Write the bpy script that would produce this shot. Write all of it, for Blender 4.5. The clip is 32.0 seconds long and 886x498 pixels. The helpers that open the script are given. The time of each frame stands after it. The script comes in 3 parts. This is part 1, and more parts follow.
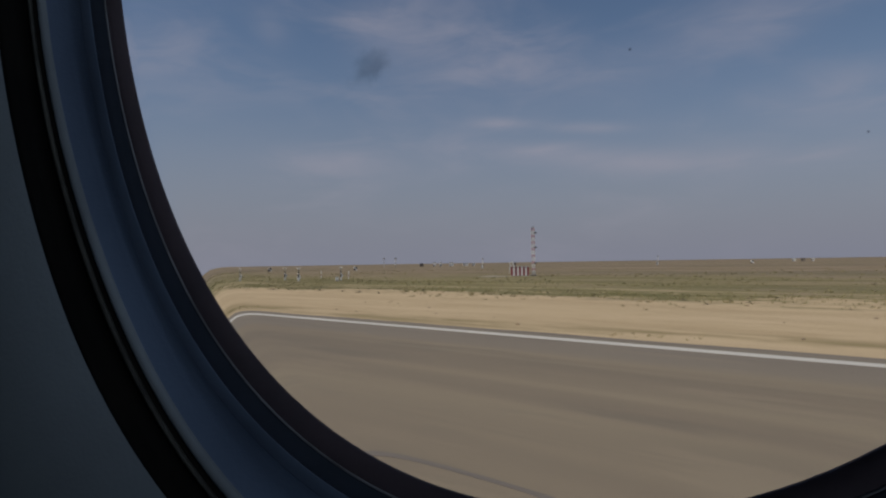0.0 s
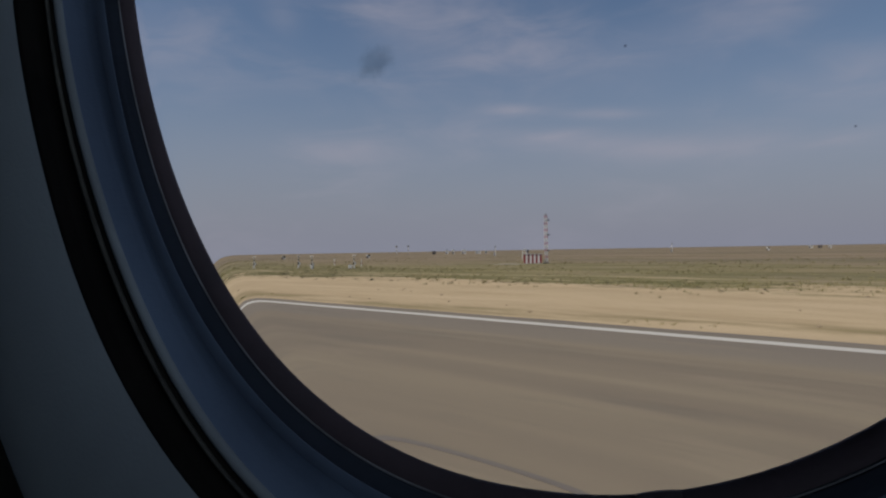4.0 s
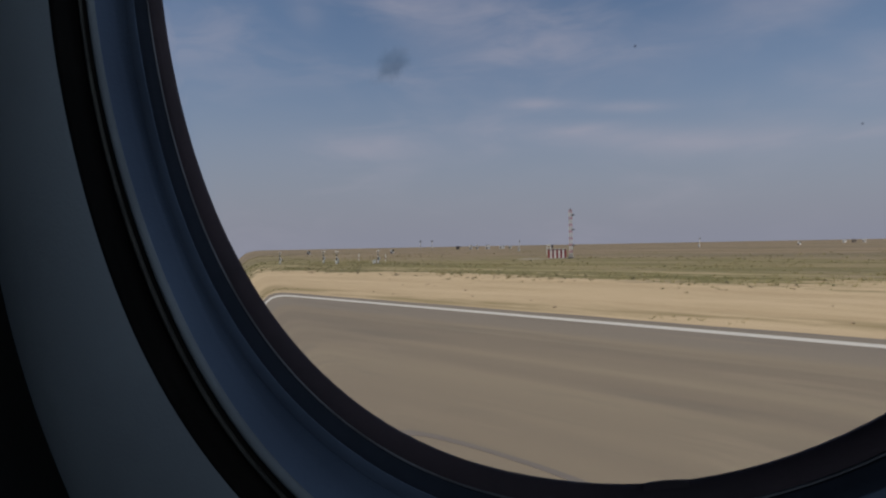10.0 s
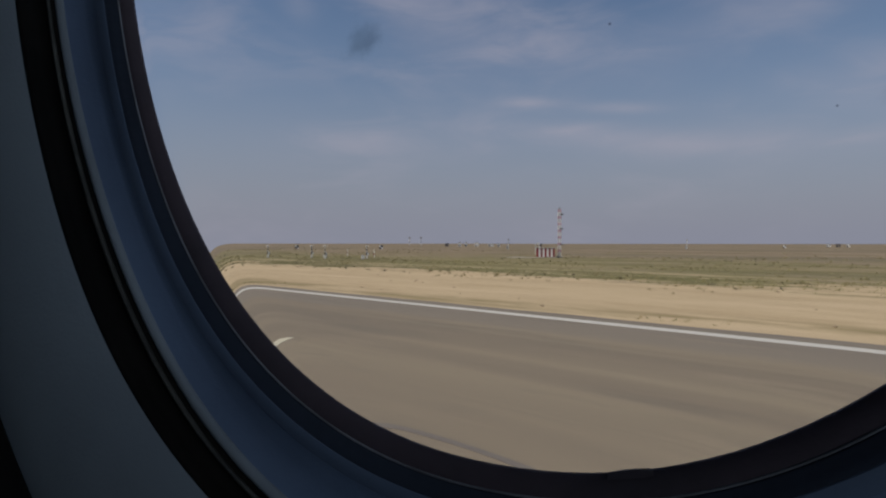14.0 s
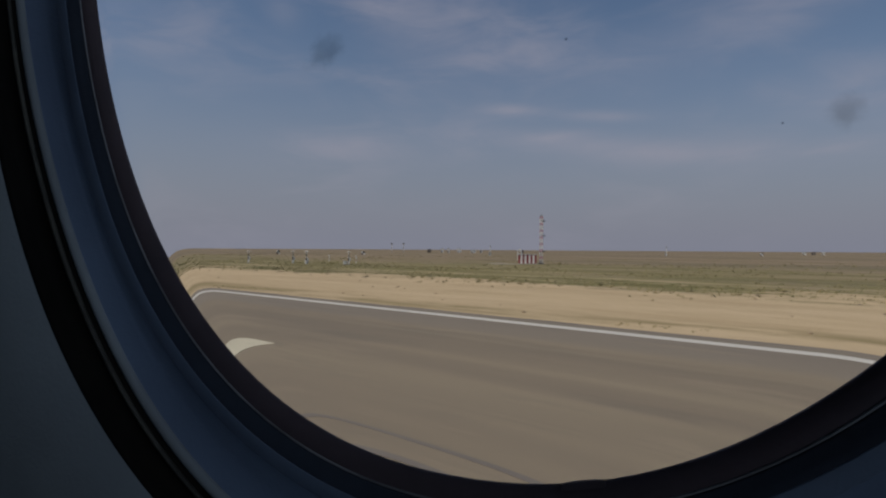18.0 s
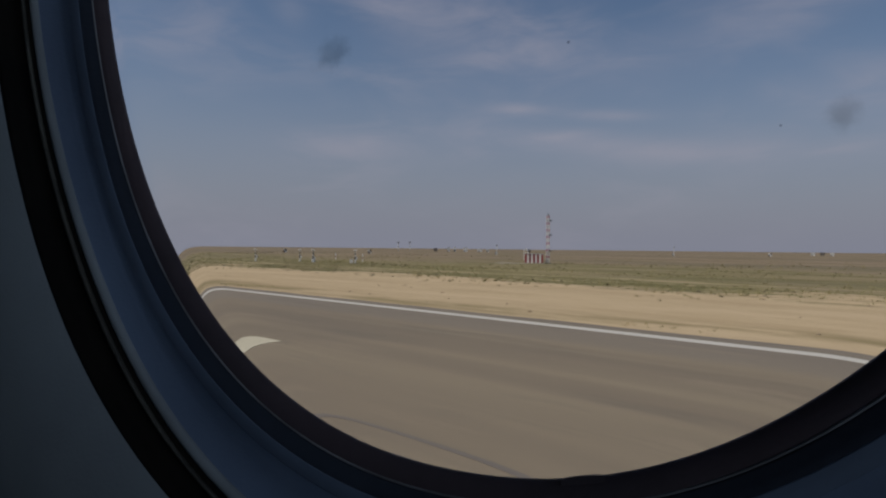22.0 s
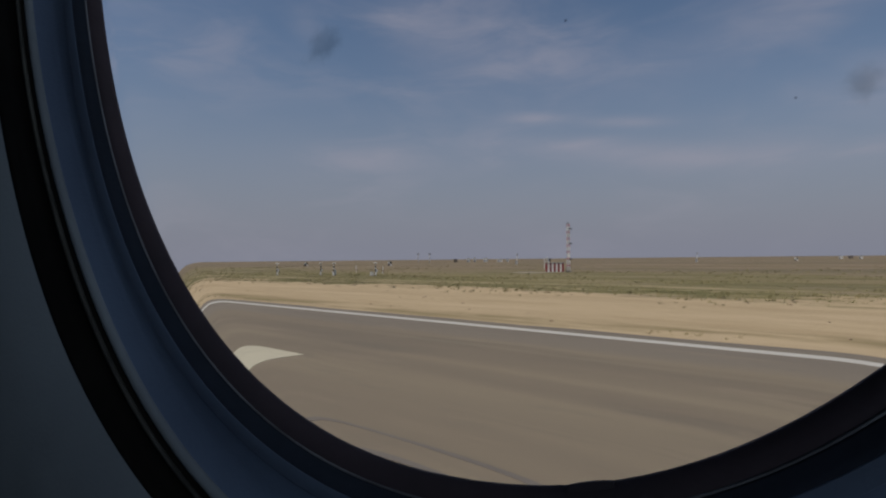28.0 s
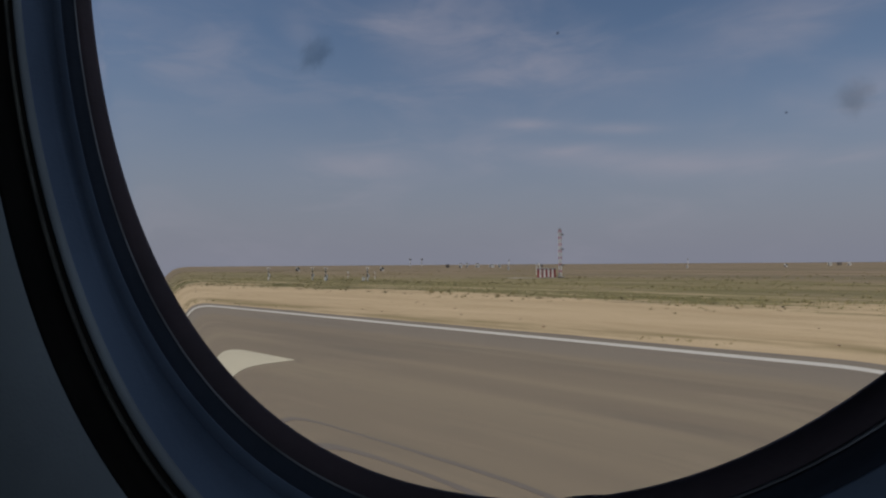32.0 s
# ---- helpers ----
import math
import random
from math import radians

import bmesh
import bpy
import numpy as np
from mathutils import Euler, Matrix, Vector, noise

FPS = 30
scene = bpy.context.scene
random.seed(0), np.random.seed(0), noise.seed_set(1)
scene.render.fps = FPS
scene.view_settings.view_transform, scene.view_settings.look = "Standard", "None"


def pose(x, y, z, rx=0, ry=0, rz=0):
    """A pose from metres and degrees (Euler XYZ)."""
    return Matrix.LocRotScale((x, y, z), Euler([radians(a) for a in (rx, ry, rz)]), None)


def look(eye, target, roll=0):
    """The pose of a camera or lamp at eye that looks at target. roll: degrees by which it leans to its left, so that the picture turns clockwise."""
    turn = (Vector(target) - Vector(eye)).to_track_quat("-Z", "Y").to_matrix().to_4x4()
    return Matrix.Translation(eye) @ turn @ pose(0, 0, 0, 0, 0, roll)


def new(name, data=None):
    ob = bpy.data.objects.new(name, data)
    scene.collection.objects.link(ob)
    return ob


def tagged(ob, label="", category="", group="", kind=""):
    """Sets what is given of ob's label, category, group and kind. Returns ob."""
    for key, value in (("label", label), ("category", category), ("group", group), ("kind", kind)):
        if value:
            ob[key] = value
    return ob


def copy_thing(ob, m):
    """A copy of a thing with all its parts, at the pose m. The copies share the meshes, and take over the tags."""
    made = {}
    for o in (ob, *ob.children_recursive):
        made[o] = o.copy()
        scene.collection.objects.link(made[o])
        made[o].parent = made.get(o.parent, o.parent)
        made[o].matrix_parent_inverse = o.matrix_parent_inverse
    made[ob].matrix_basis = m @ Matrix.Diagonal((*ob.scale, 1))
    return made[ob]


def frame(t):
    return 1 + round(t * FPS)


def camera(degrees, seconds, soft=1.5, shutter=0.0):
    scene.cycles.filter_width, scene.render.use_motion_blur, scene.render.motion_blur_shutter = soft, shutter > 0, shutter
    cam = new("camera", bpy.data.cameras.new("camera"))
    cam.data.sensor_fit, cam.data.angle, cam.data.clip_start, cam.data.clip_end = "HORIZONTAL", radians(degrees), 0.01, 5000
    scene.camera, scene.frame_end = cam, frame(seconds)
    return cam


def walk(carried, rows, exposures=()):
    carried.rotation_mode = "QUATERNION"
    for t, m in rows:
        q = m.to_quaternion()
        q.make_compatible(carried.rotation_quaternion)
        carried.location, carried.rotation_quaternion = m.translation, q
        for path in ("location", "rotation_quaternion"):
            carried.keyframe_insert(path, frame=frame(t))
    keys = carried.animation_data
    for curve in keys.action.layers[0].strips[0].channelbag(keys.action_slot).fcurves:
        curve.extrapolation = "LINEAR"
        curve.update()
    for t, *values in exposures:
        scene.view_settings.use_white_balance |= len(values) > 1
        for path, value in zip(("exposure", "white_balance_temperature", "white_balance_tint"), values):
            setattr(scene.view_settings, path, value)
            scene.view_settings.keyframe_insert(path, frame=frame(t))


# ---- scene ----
# A runway in a flat steppe, seen through the oval window of an aircraft cabin.
# x runs along the runway (the nose points to -x), y away from it, z up.
cam = camera(72.4, 32.0, soft=2.1)
ROWS = [
    (0, -0.0114, -0.0037, 3.3813, 91.34, 0.89, 41.99),
    (0.5, -0.0100, -0.0049, 3.3818, 90.81, 1.14, 42.90),
    (1, -0.0086, -0.0060, 3.3823, 90.48, 1.39, 43.20),
    (1.5, -0.0086, -0.0049, 3.3815, 90.35, 1.32, 43.21),
    (2, -0.0086, -0.0038, 3.3808, 90.47, 1.26, 43.31),
    (2.5, -0.0077, -0.0047, 3.3814, 90.11, 1.14, 43.70),
    (3, -0.0067, -0.0056, 3.3820, 90.39, 1.02, 42.92),
    (3.5, -0.0067, -0.0056, 3.3820, 90.24, 1.02, 43.06),
    (5.5, -0.0053, -0.0037, 3.3812, 90.31, 1.03, 43.83),
    (6, -0.0058, -0.0028, 3.3806, 90.18, 0.98, 44.43),
    (6.5, -0.0046, -0.0034, 3.3808, 90.22, 0.89, 44.40),
    (7, -0.0035, -0.0041, 3.3811, 90.16, 0.79, 44.69),
    (7.5, -0.0036, -0.0040, 3.3810, 90.01, 0.81, 44.49),
    (8, -0.0036, -0.0040, 3.3809, 89.91, 0.84, 44.85),
    (8.5, -0.0037, -0.0035, 3.3804, 89.87, 0.88, 45.24),
    (9, -0.0038, -0.0030, 3.3800, 89.77, 0.92, 45.39),
    (9.5, -0.0029, -0.0052, 3.3811, 89.64, 1.01, 45.55),
    (10, -0.0020, -0.0073, 3.3822, 89.77, 1.09, 45.43),
    (10.5, -0.0014, -0.0069, 3.3819, 89.63, 1.12, 45.50),
    (11, -0.0009, -0.0064, 3.3817, 89.55, 1.16, 45.94),
    (11.5, -0.0009, -0.0060, 3.3810, 89.37, 1.03, 46.43),
    (12, -0.0009, -0.0055, 3.3803, 89.13, 0.91, 47.30),
    (12.5, -0.0027, -0.0043, 3.3794, 88.80, 0.74, 47.74),
    (13, -0.0045, -0.0031, 3.3785, 89.11, 0.57, 47.12),
    (13.5, -0.0029, -0.0022, 3.3786, 89.13, 0.26, 46.15),
    (14, -0.0014, -0.0012, 3.3788, 89.46, -0.04, 44.39),
    (14.5, 0.0009, -0.0007, 3.3808, 89.99, -0.27, 42.99),
    (16.5, 0.0012, 0.0019, 3.3813, 90.13, -0.46, 41.54),
    (17, 0.0000, 0.0026, 3.3790, 90.43, -0.21, 42.12),
    (17.5, 0.0013, 0.0023, 3.3795, 89.84, -0.28, 42.82),
    (18, 0.0025, 0.0020, 3.3799, 90.04, -0.34, 42.72),
    (18.5, 0.0031, 0.0018, 3.3803, 89.67, -0.29, 43.00),
    (19, 0.0037, 0.0015, 3.3807, 89.64, -0.23, 43.10),
    (19.5, 0.0040, 0.0007, 3.3804, 89.78, -0.46, 42.62),
    (20, 0.0042, -0.0001, 3.3801, 89.87, -0.69, 43.07),
    (20.5, 0.0042, 0.0001, 3.3801, 89.94, -0.60, 42.65),
    (21, 0.0042, 0.0003, 3.3802, 89.82, -0.52, 43.20),
    (21.5, 0.0044, 0.0004, 3.3800, 89.75, -0.55, 43.43),
    (22, 0.0046, 0.0006, 3.3799, 89.94, -0.58, 43.33),
    (22.5, 0.0033, 0.0013, 3.3796, 90.09, -0.27, 43.57),
    (23, 0.0021, 0.0019, 3.3793, 90.29, 0.03, 42.97),
    (23.5, 0.0035, 0.0026, 3.3796, 90.58, 0.13, 43.71),
    (24, 0.0049, 0.0033, 3.3798, 90.46, 0.23, 44.07),
    (24.5, 0.0046, 0.0036, 3.3792, 90.66, 0.15, 44.83),
    (25, 0.0044, 0.0039, 3.3787, 90.61, 0.07, 44.25),
    (25.5, 0.0053, 0.0014, 3.3800, 90.36, 0.23, 43.91),
    (27.5, 0.0063, 0.0059, 3.3784, 90.84, 0.69, 45.38),
    (28, 0.0035, 0.0089, 3.3764, 90.97, 0.57, 45.21),
    (28.5, 0.0050, 0.0066, 3.3775, 90.92, 0.52, 45.11),
    (29, 0.0066, 0.0042, 3.3787, 90.87, 0.46, 45.34),
    (29.5, 0.0054, 0.0046, 3.3782, 91.03, 0.43, 44.62),
    (30, 0.0042, 0.0050, 3.3777, 91.10, 0.39, 44.56),
    (30.5, 0.0040, 0.0059, 3.3777, 91.40, 0.30, 44.24),
    (31, 0.0038, 0.0067, 3.3776, 91.20, 0.21, 44.75),
    (31.5, 0.0035, 0.0080, 3.3777, 91.61, 0.30, 44.72),
    (32, 0.0032, 0.0094, 3.3777, 91.47, 0.40, 44.46),
]
walk(cam, [(t, pose(x, y, z, rx, ry, rz)) for t, x, y, z, rx, ry, rz in ROWS],
     exposures=[(0.0, -0.56), (3.0, -0.46), (6.0, -0.44), (9.0, -0.38), (14.0, -0.36), (16.5, -0.58), (18.0, -0.58),
                (20.0, -0.57), (21.0, -0.57), (23.0, -0.50), (25.0, -0.48), (28.0, -0.54), (32.0, -0.59)])

# ------------------------------------------------------------ world and sun
SUN_EL, SUN_AZ = radians(52), radians(205)     # from behind the cabin, over the far side


def make_world():
    w = bpy.data.worlds.new("sky")
    scene.world = w
    w.use_nodes = True
    nt = w.node_tree
    nt.nodes.clear()
    N = lambda kind: nt.nodes.new(kind)
    L = nt.links.new
    out, bg = N("ShaderNodeOutputWorld"), N("ShaderNodeBackground")
    sky = N("ShaderNodeTexSky")
    sky.sky_type, sky.sun_disc = "NISHITA", False
    sky.sun_elevation, sky.sun_rotation = SUN_EL, SUN_AZ
    sky.air_density, sky.dust_density, sky.ozone_density = 1.0, 1.5, 3.0
    tc = N("ShaderNodeTexCoord")
    sep = N("ShaderNodeSeparateXYZ")
    L(tc.outputs["Generated"], sep.inputs[0])
    # dusty haze, thickest at the horizon
    haze = N("ShaderNodeMapRange")
    haze.interpolation_type = "SMOOTHSTEP"
    haze.inputs["From Min"].default_value, haze.inputs["From Max"].default_value = -0.02, 0.36
    haze.inputs["To Min"].default_value, haze.inputs["To Max"].default_value = 0.97, 0.0
    L(sep.outputs["Z"], haze.inputs["Value"])
    mixh = N("ShaderNodeMix")
    mixh.data_type = "RGBA"
    mixh.inputs["B"].default_value = HAZE
    L(haze.outputs[0], mixh.inputs["Factor"])
    L(sky.outputs[0], mixh.inputs["A"])
    # bearing (degrees to the left of straight out from the runway) and height of a direction
    def math_node(how, a, b=0.0, c=None):
        m = N("ShaderNodeMath")
        m.operation = how
        for k, v in enumerate((a, b) if c is None else (a, b, c)):
            if isinstance(v, (int, float)):
                m.inputs[k].default_value = v
            else:
                L(v, m.inputs[k])
        return m.outputs[0]
    west = math_node("MULTIPLY", sep.outputs["X"], -1.0)
    bearing = math_node("MULTIPLY", math_node("ARCTAN2", west, sep.outputs["Y"]), 57.2958)
    height = math_node("MULTIPLY", math_node("ARCSINE", sep.outputs["Z"]), 57.2958)
    spot = N("ShaderNodeCombineXYZ")
    L(bearing, spot.inputs[0])
    L(height, spot.inputs[1])
    def streaks(scale, stretch, turn, lo, hi, top=1.0, distort=0.6):
        mp = N("ShaderNodeMapping")
        mp.inputs["Rotation"].default_value = (0, 0, radians(turn))
        mp.inputs["Scale"].default_value = (1 / stretch, 1, 1)
        nz = N("ShaderNodeTexNoise")
        nz.inputs["Scale"].default_value, nz.inputs["Detail"].default_value = scale, 4
        nz.inputs["Roughness"].default_value, nz.inputs["Distortion"].default_value = 0.55, distort
        rg = N("ShaderNodeMapRange")
        rg.interpolation_type = "SMOOTHSTEP"
        rg.inputs["From Min"].default_value, rg.inputs["From Max"].default_value = lo, hi
        rg.inputs["To Max"].default_value = top
        L(spot.outputs[0], mp.inputs[0])
        L(mp.outputs[0], nz.inputs["Vector"])
        L(nz.outputs["Fac"], rg.inputs["Value"])
        return rg.outputs[0]
    broad, wispy, fine = streaks(0.10, 2.0, 12, 0.36, 0.68), streaks(0.32, 3.2, 8, 0.34, 0.72), streaks(0.9, 3.0, -6, 0.30, 0.75)
    texture = math_node("ADD", math_node("MULTIPLY", wispy, 0.8), math_node("MULTIPLY", fine, 0.2))
    # veils of thin cloud: bearing, height, half width, half height, slant, thickness
    cover = math_node("MULTIPLY", math_node("MULTIPLY", broad, wispy), 0.26)
    for b0, h0, wide, high, slant, thick in VEILS:
        db, dh = math_node("SUBTRACT", bearing, b0), math_node("SUBTRACT", height, h0)
        dh = math_node("SUBTRACT", dh, math_node("MULTIPLY", db, slant))
        q = math_node("ADD", math_node("POWER", math_node("ABSOLUTE", math_node("DIVIDE", db, wide)), 2.0),
                      math_node("POWER", math_node("ABSOLUTE", math_node("DIVIDE", dh, high)), 2.0))
        bell = math_node("POWER", 2.71828, math_node("MULTIPLY", q, -1.0))
        lit = math_node("MULTIPLY", math_node("MULTIPLY", bell, thick), math_node("MULTIPLY_ADD", texture, 0.6, 0.52))
        cover = math_node("ADD", cover, lit)
    cover = math_node("MINIMUM", cover, 0.9)
    veil = N("ShaderNodeMix")
    veil.data_type = "RGBA"
    veil.inputs["B"].default_value = CLOUD
    L(cover, veil.inputs["Factor"])
    L(mixh.outputs["Result"], veil.inputs["A"])
    L(veil.outputs["Result"], bg.inputs["Color"])
    bg.inputs["Strength"].default_value = 0.1
    L(bg.outputs[0], out.inputs["Surface"])


VEILS = ((48, 22.2, 3.4, 1.6, 0.05, 0.30), (41, 19.0, 8.0, 3.6, 0.10, 0.34), (29, 17.0, 7.0, 2.4, 0.10, 0.20), (36.3, 12.9, 2.6, 0.5, 0.04, 0.40),
         (28.2, 12.1, 3.8, 0.5, 0.06, 0.48), (32, 9.9, 7.0, 1.0, 0.10, 0.54), (31.8, 10.5, 2.8, 0.45, -0.08, 0.32), (25, 8.9, 5.5, 1.4, 0.05, 0.34), (50.5, 9.2, 9.0, 1.4, 0.03, 0.28),
         (16, 19.2, 8.0, 2.3, -0.12, 0.36), (9.5, 12.4, 4.5, 2.2, 0.0, 0.26), (57.8, 21.0, 1.6, 1.6, 0.3, 0.20), (66, 17.0, 6.0, 2.4, 0.05, 0.10),
         (15, 8.2, 8.0, 1.0, 0.03, 0.30), (72, 20.5, 5.0, 2.4, 0.0, 0.10))
HAZE = (3.22, 3.37, 4.18, 1)
CLOUD = (4.75, 4.58, 5.4, 1)
make_world()
lamp = bpy.data.lights.new("sun", "SUN")
lamp.energy, lamp.angle, lamp.color = 3.3, radians(0.6), (1.0, 0.94, 0.83)
sun = new("sun", lamp)
sun.matrix_world = look((0, 0, 0), (-math.sin(SUN_AZ) * math.cos(SUN_EL), -math.cos(SUN_AZ) * math.cos(SUN_EL), -math.sin(SUN_EL)))

# ------------------------------------------------------------ the cabin's axes
TWIST, LEAN = 19.78, -3.54                      # the nose narrows: the window wall stands askew to the runway
CABIN = pose(-0.0815, 0.1060, 3.5281, LEAN, 0, TWIST)
WA, WB, ROUND = 0.125, 0.1946, 2.145           # half the opening's width and height, and how square its oval is



def area(name, size_x, size_y, power, m, color):
    a = bpy.data.lights.new(name, "AREA")
    a.shape, a.size, a.size_y, a.energy, a.color = "RECTANGLE", size_x, size_y, power, color
    ob = new(name, a)
    ob.matrix_world = m
    return ob


# daylight in the windows of the far cabin wall, aft of the seat
FAR_WINDOWS = (3.9, 4.5)
for wx in FAR_WINDOWS:
    area("far_window_daylight", 0.24, 0.34, 34.0, CABIN @ pose(wx, -2.39, 0.45, 90, 0, 0), (0.64, 0.82, 1.0))


# ------------------------------------------------------------ materials
def material(name, build, rough=0.7, metallic=0.0, bump=0.0):
    m = bpy.data.materials.new(name)
    m.use_nodes = True
    nt = m.node_tree
    bsdf = nt.nodes["Principled BSDF"]
    bsdf.inputs["Roughness"].default_value = rough
    bsdf.inputs["Metallic"].default_value = metallic
    build(nt, bsdf)
    return m


def coords(nt, scale=(1, 1, 1), turn=0.0, kind="Object"):
    tc, mp = nt.nodes.new("ShaderNodeTexCoord"), nt.nodes.new("ShaderNodeMapping")
    mp.inputs["Scale"].default_value = scale
    mp.inputs["Rotation"].default_value = (0, 0, radians(turn))
    nt.links.new(tc.outputs[kind], mp.inputs[0])
    return mp.outputs[0]


def noise_tex(nt, vec, scale, detail=4.0, rough=0.55, distort=0.0):
    n = nt.nodes.new("ShaderNodeTexNoise")
    n.inputs["Scale"].default_value, n.inputs["Detail"].default_value = scale, detail
    n.inputs["Roughness"].default_value, n.inputs["Distortion"].default_value = rough, distort
    nt.links.new(vec, n.inputs["Vector"])
    return n.outputs["Fac"]


def remap(nt, value, lo, hi, to_lo=0.0, to_hi=1.0, smooth=True):
    r = nt.nodes.new("ShaderNodeMapRange")
    r.interpolation_type = "SMOOTHSTEP" if smooth else "LINEAR"
    for key, v in (("From Min", lo), ("From Max", hi), ("To Min", to_lo), ("To Max", to_hi)):
        r.inputs[key].default_value = v
    nt.links.new(value, r.inputs["Value"])
    return r.outputs[0]


def blend(nt, fac, a, b, how="MIX"):
    m = nt.nodes.new("ShaderNodeMix")
    m.data_type, m.blend_type = "RGBA", how
    for key, v in (("Factor", fac), ("A", a), ("B", b)):
        if isinstance(v, (int, float)):
            m.inputs[key].default_value = v
        elif isinstance(v, tuple):
            m.inputs[key].default_value = (*v, 1)
        else:
            nt.links.new(v, m.inputs[key])
    return m.outputs["Result"]


def add(nt, a, b, how="ADD"):
    m = nt.nodes.new("ShaderNodeMath")
    m.operation = how
    for i, v in enumerate((a, b)):
        if isinstance(v, (int, float)):
            m.inputs[i].default_value = v
        else:
            nt.links.new(v, m.inputs[i])
    return m.outputs[0]


def relief(nt, bsdf, height, distance, strength=1.0):
    b = nt.nodes.new("ShaderNodeBump")
    b.inputs["Distance"].default_value, b.inputs["Strength"].default_value = distance, strength
    nt.links.new(height, b.inputs["Height"])
    nt.links.new(b.outputs[0], bsdf.inputs["Normal"])


def paint_build(color, dark, scale=6.0, bump=0.001):
    def build(nt, bsdf):
        v = coords(nt)
        big = remap(nt, noise_tex(nt, v, scale, 5), 0.42, 0.72)
        fine = noise_tex(nt, v, scale * 12, 3)
        col = blend(nt, big, color, dark)
        col = blend(nt, remap(nt, fine, 0.3, 0.8, 0.0, 0.25), col, dark)
        nt.links.new(col, bsdf.inputs["Base Color"])
        nt.links.new(remap(nt, fine, 0.3, 0.7, 0.45, 0.7), bsdf.inputs["Roughness"])
        relief(nt, bsdf, fine, bump)
    return build


def asphalt_build(nt, bsdf):
    v = coords(nt)
    sep = nt.nodes.new("ShaderNodeSeparateXYZ")
    nt.links.new(v, sep.inputs[0])
    streak = noise_tex(nt, coords(nt, (0.03, 1.0, 1.0)), 0.33, 5, 0.55)
    thin = noise_tex(nt, coords(nt, (0.05, 3.0, 1.0)), 1.6, 4, 0.6)
    patch = noise_tex(nt, coords(nt, (0.35, 1.0, 1.0)), 0.16, 4, 0.5)
    grain = noise_tex(nt, v, 55, 3, 0.7)
    wob = add(nt, sep.outputs["Y"], remap(nt, streak, 0.2, 0.8, -1.6, 1.6, False))
    outer = remap(nt, wob, 18.6, 20.6)                         # the last paver's lane beside the edge line
    col = blend(nt, remap(nt, streak, 0.36, 0.66), (0.239, 0.191, 0.135), (0.294, 0.239, 0.162))
    col = blend(nt, remap(nt, patch, 0.45, 0.72, 0.0, 0.7), col, (0.196, 0.160, 0.119))
    col = blend(nt, remap(nt, thin, 0.56, 0.80, 0.0, 0.4), col, (0.170, 0.140, 0.103))
    col = blend(nt, remap(nt, outer, 0, 1, 0, 0.6), col, (0.225, 0.193, 0.158))
    # blotches of dust and of old rubber, drawn out along the runway
    blot = noise_tex(nt, coords(nt, (0.16, 1.0, 1.0)), 0.55, 6, 0.62, 0.4)
    col = blend(nt, remap(nt, blot, 0.54, 0.70, 0.0, 0.5), col, (0.172, 0.144, 0.112))
    col = blend(nt, remap(nt, blot, 0.44, 0.30, 0.0, 0.45), col, (0.318, 0.258, 0.178))
    # pale dust along one paving joint
    joint = add(nt, add(nt, wob, 17.2, "SUBTRACT"), 0.0, "ABSOLUTE")
    col = blend(nt, remap(nt, joint, 0.0, 0.5, 0.35, 0.0), col, (0.319, 0.266, 0.180))
    col = blend(nt, remap(nt, grain, 0.25, 0.75, 0.0, 0.30), col, (0.124, 0.108, 0.091))
    nt.links.new(col, bsdf.inputs["Base Color"])
    relief(nt, bsdf, grain, 0.003, 0.6)
    bsdf.inputs["Specular IOR Level"].default_value = 0.25


def marking_build(color, worn):
    def build(nt, bsdf):
        v = coords(nt)
        streak = noise_tex(nt, coords(nt, (0.12, 1.2, 1.0)), 1.4, 5, 0.65)
        spots = noise_tex(nt, v, 1.1, 6, 0.7, 0.8)
        grain = noise_tex(nt, v, 45, 3, 0.7)
        col = blend(nt, remap(nt, streak, 0.48, 0.75, 0.0, 0.5), color, worn)
        col = blend(nt, remap(nt, spots, 0.64, 0.74, 0.0, 0.6), col, (0.22, 0.20, 0.17))
        col = blend(nt, remap(nt, grain, 0.5, 0.8, 0.0, 0.3), col, worn)
        nt.links.new(col, bsdf.inputs["Base Color"])
        relief(nt, bsdf, grain, 0.002, 0.5)
    return build


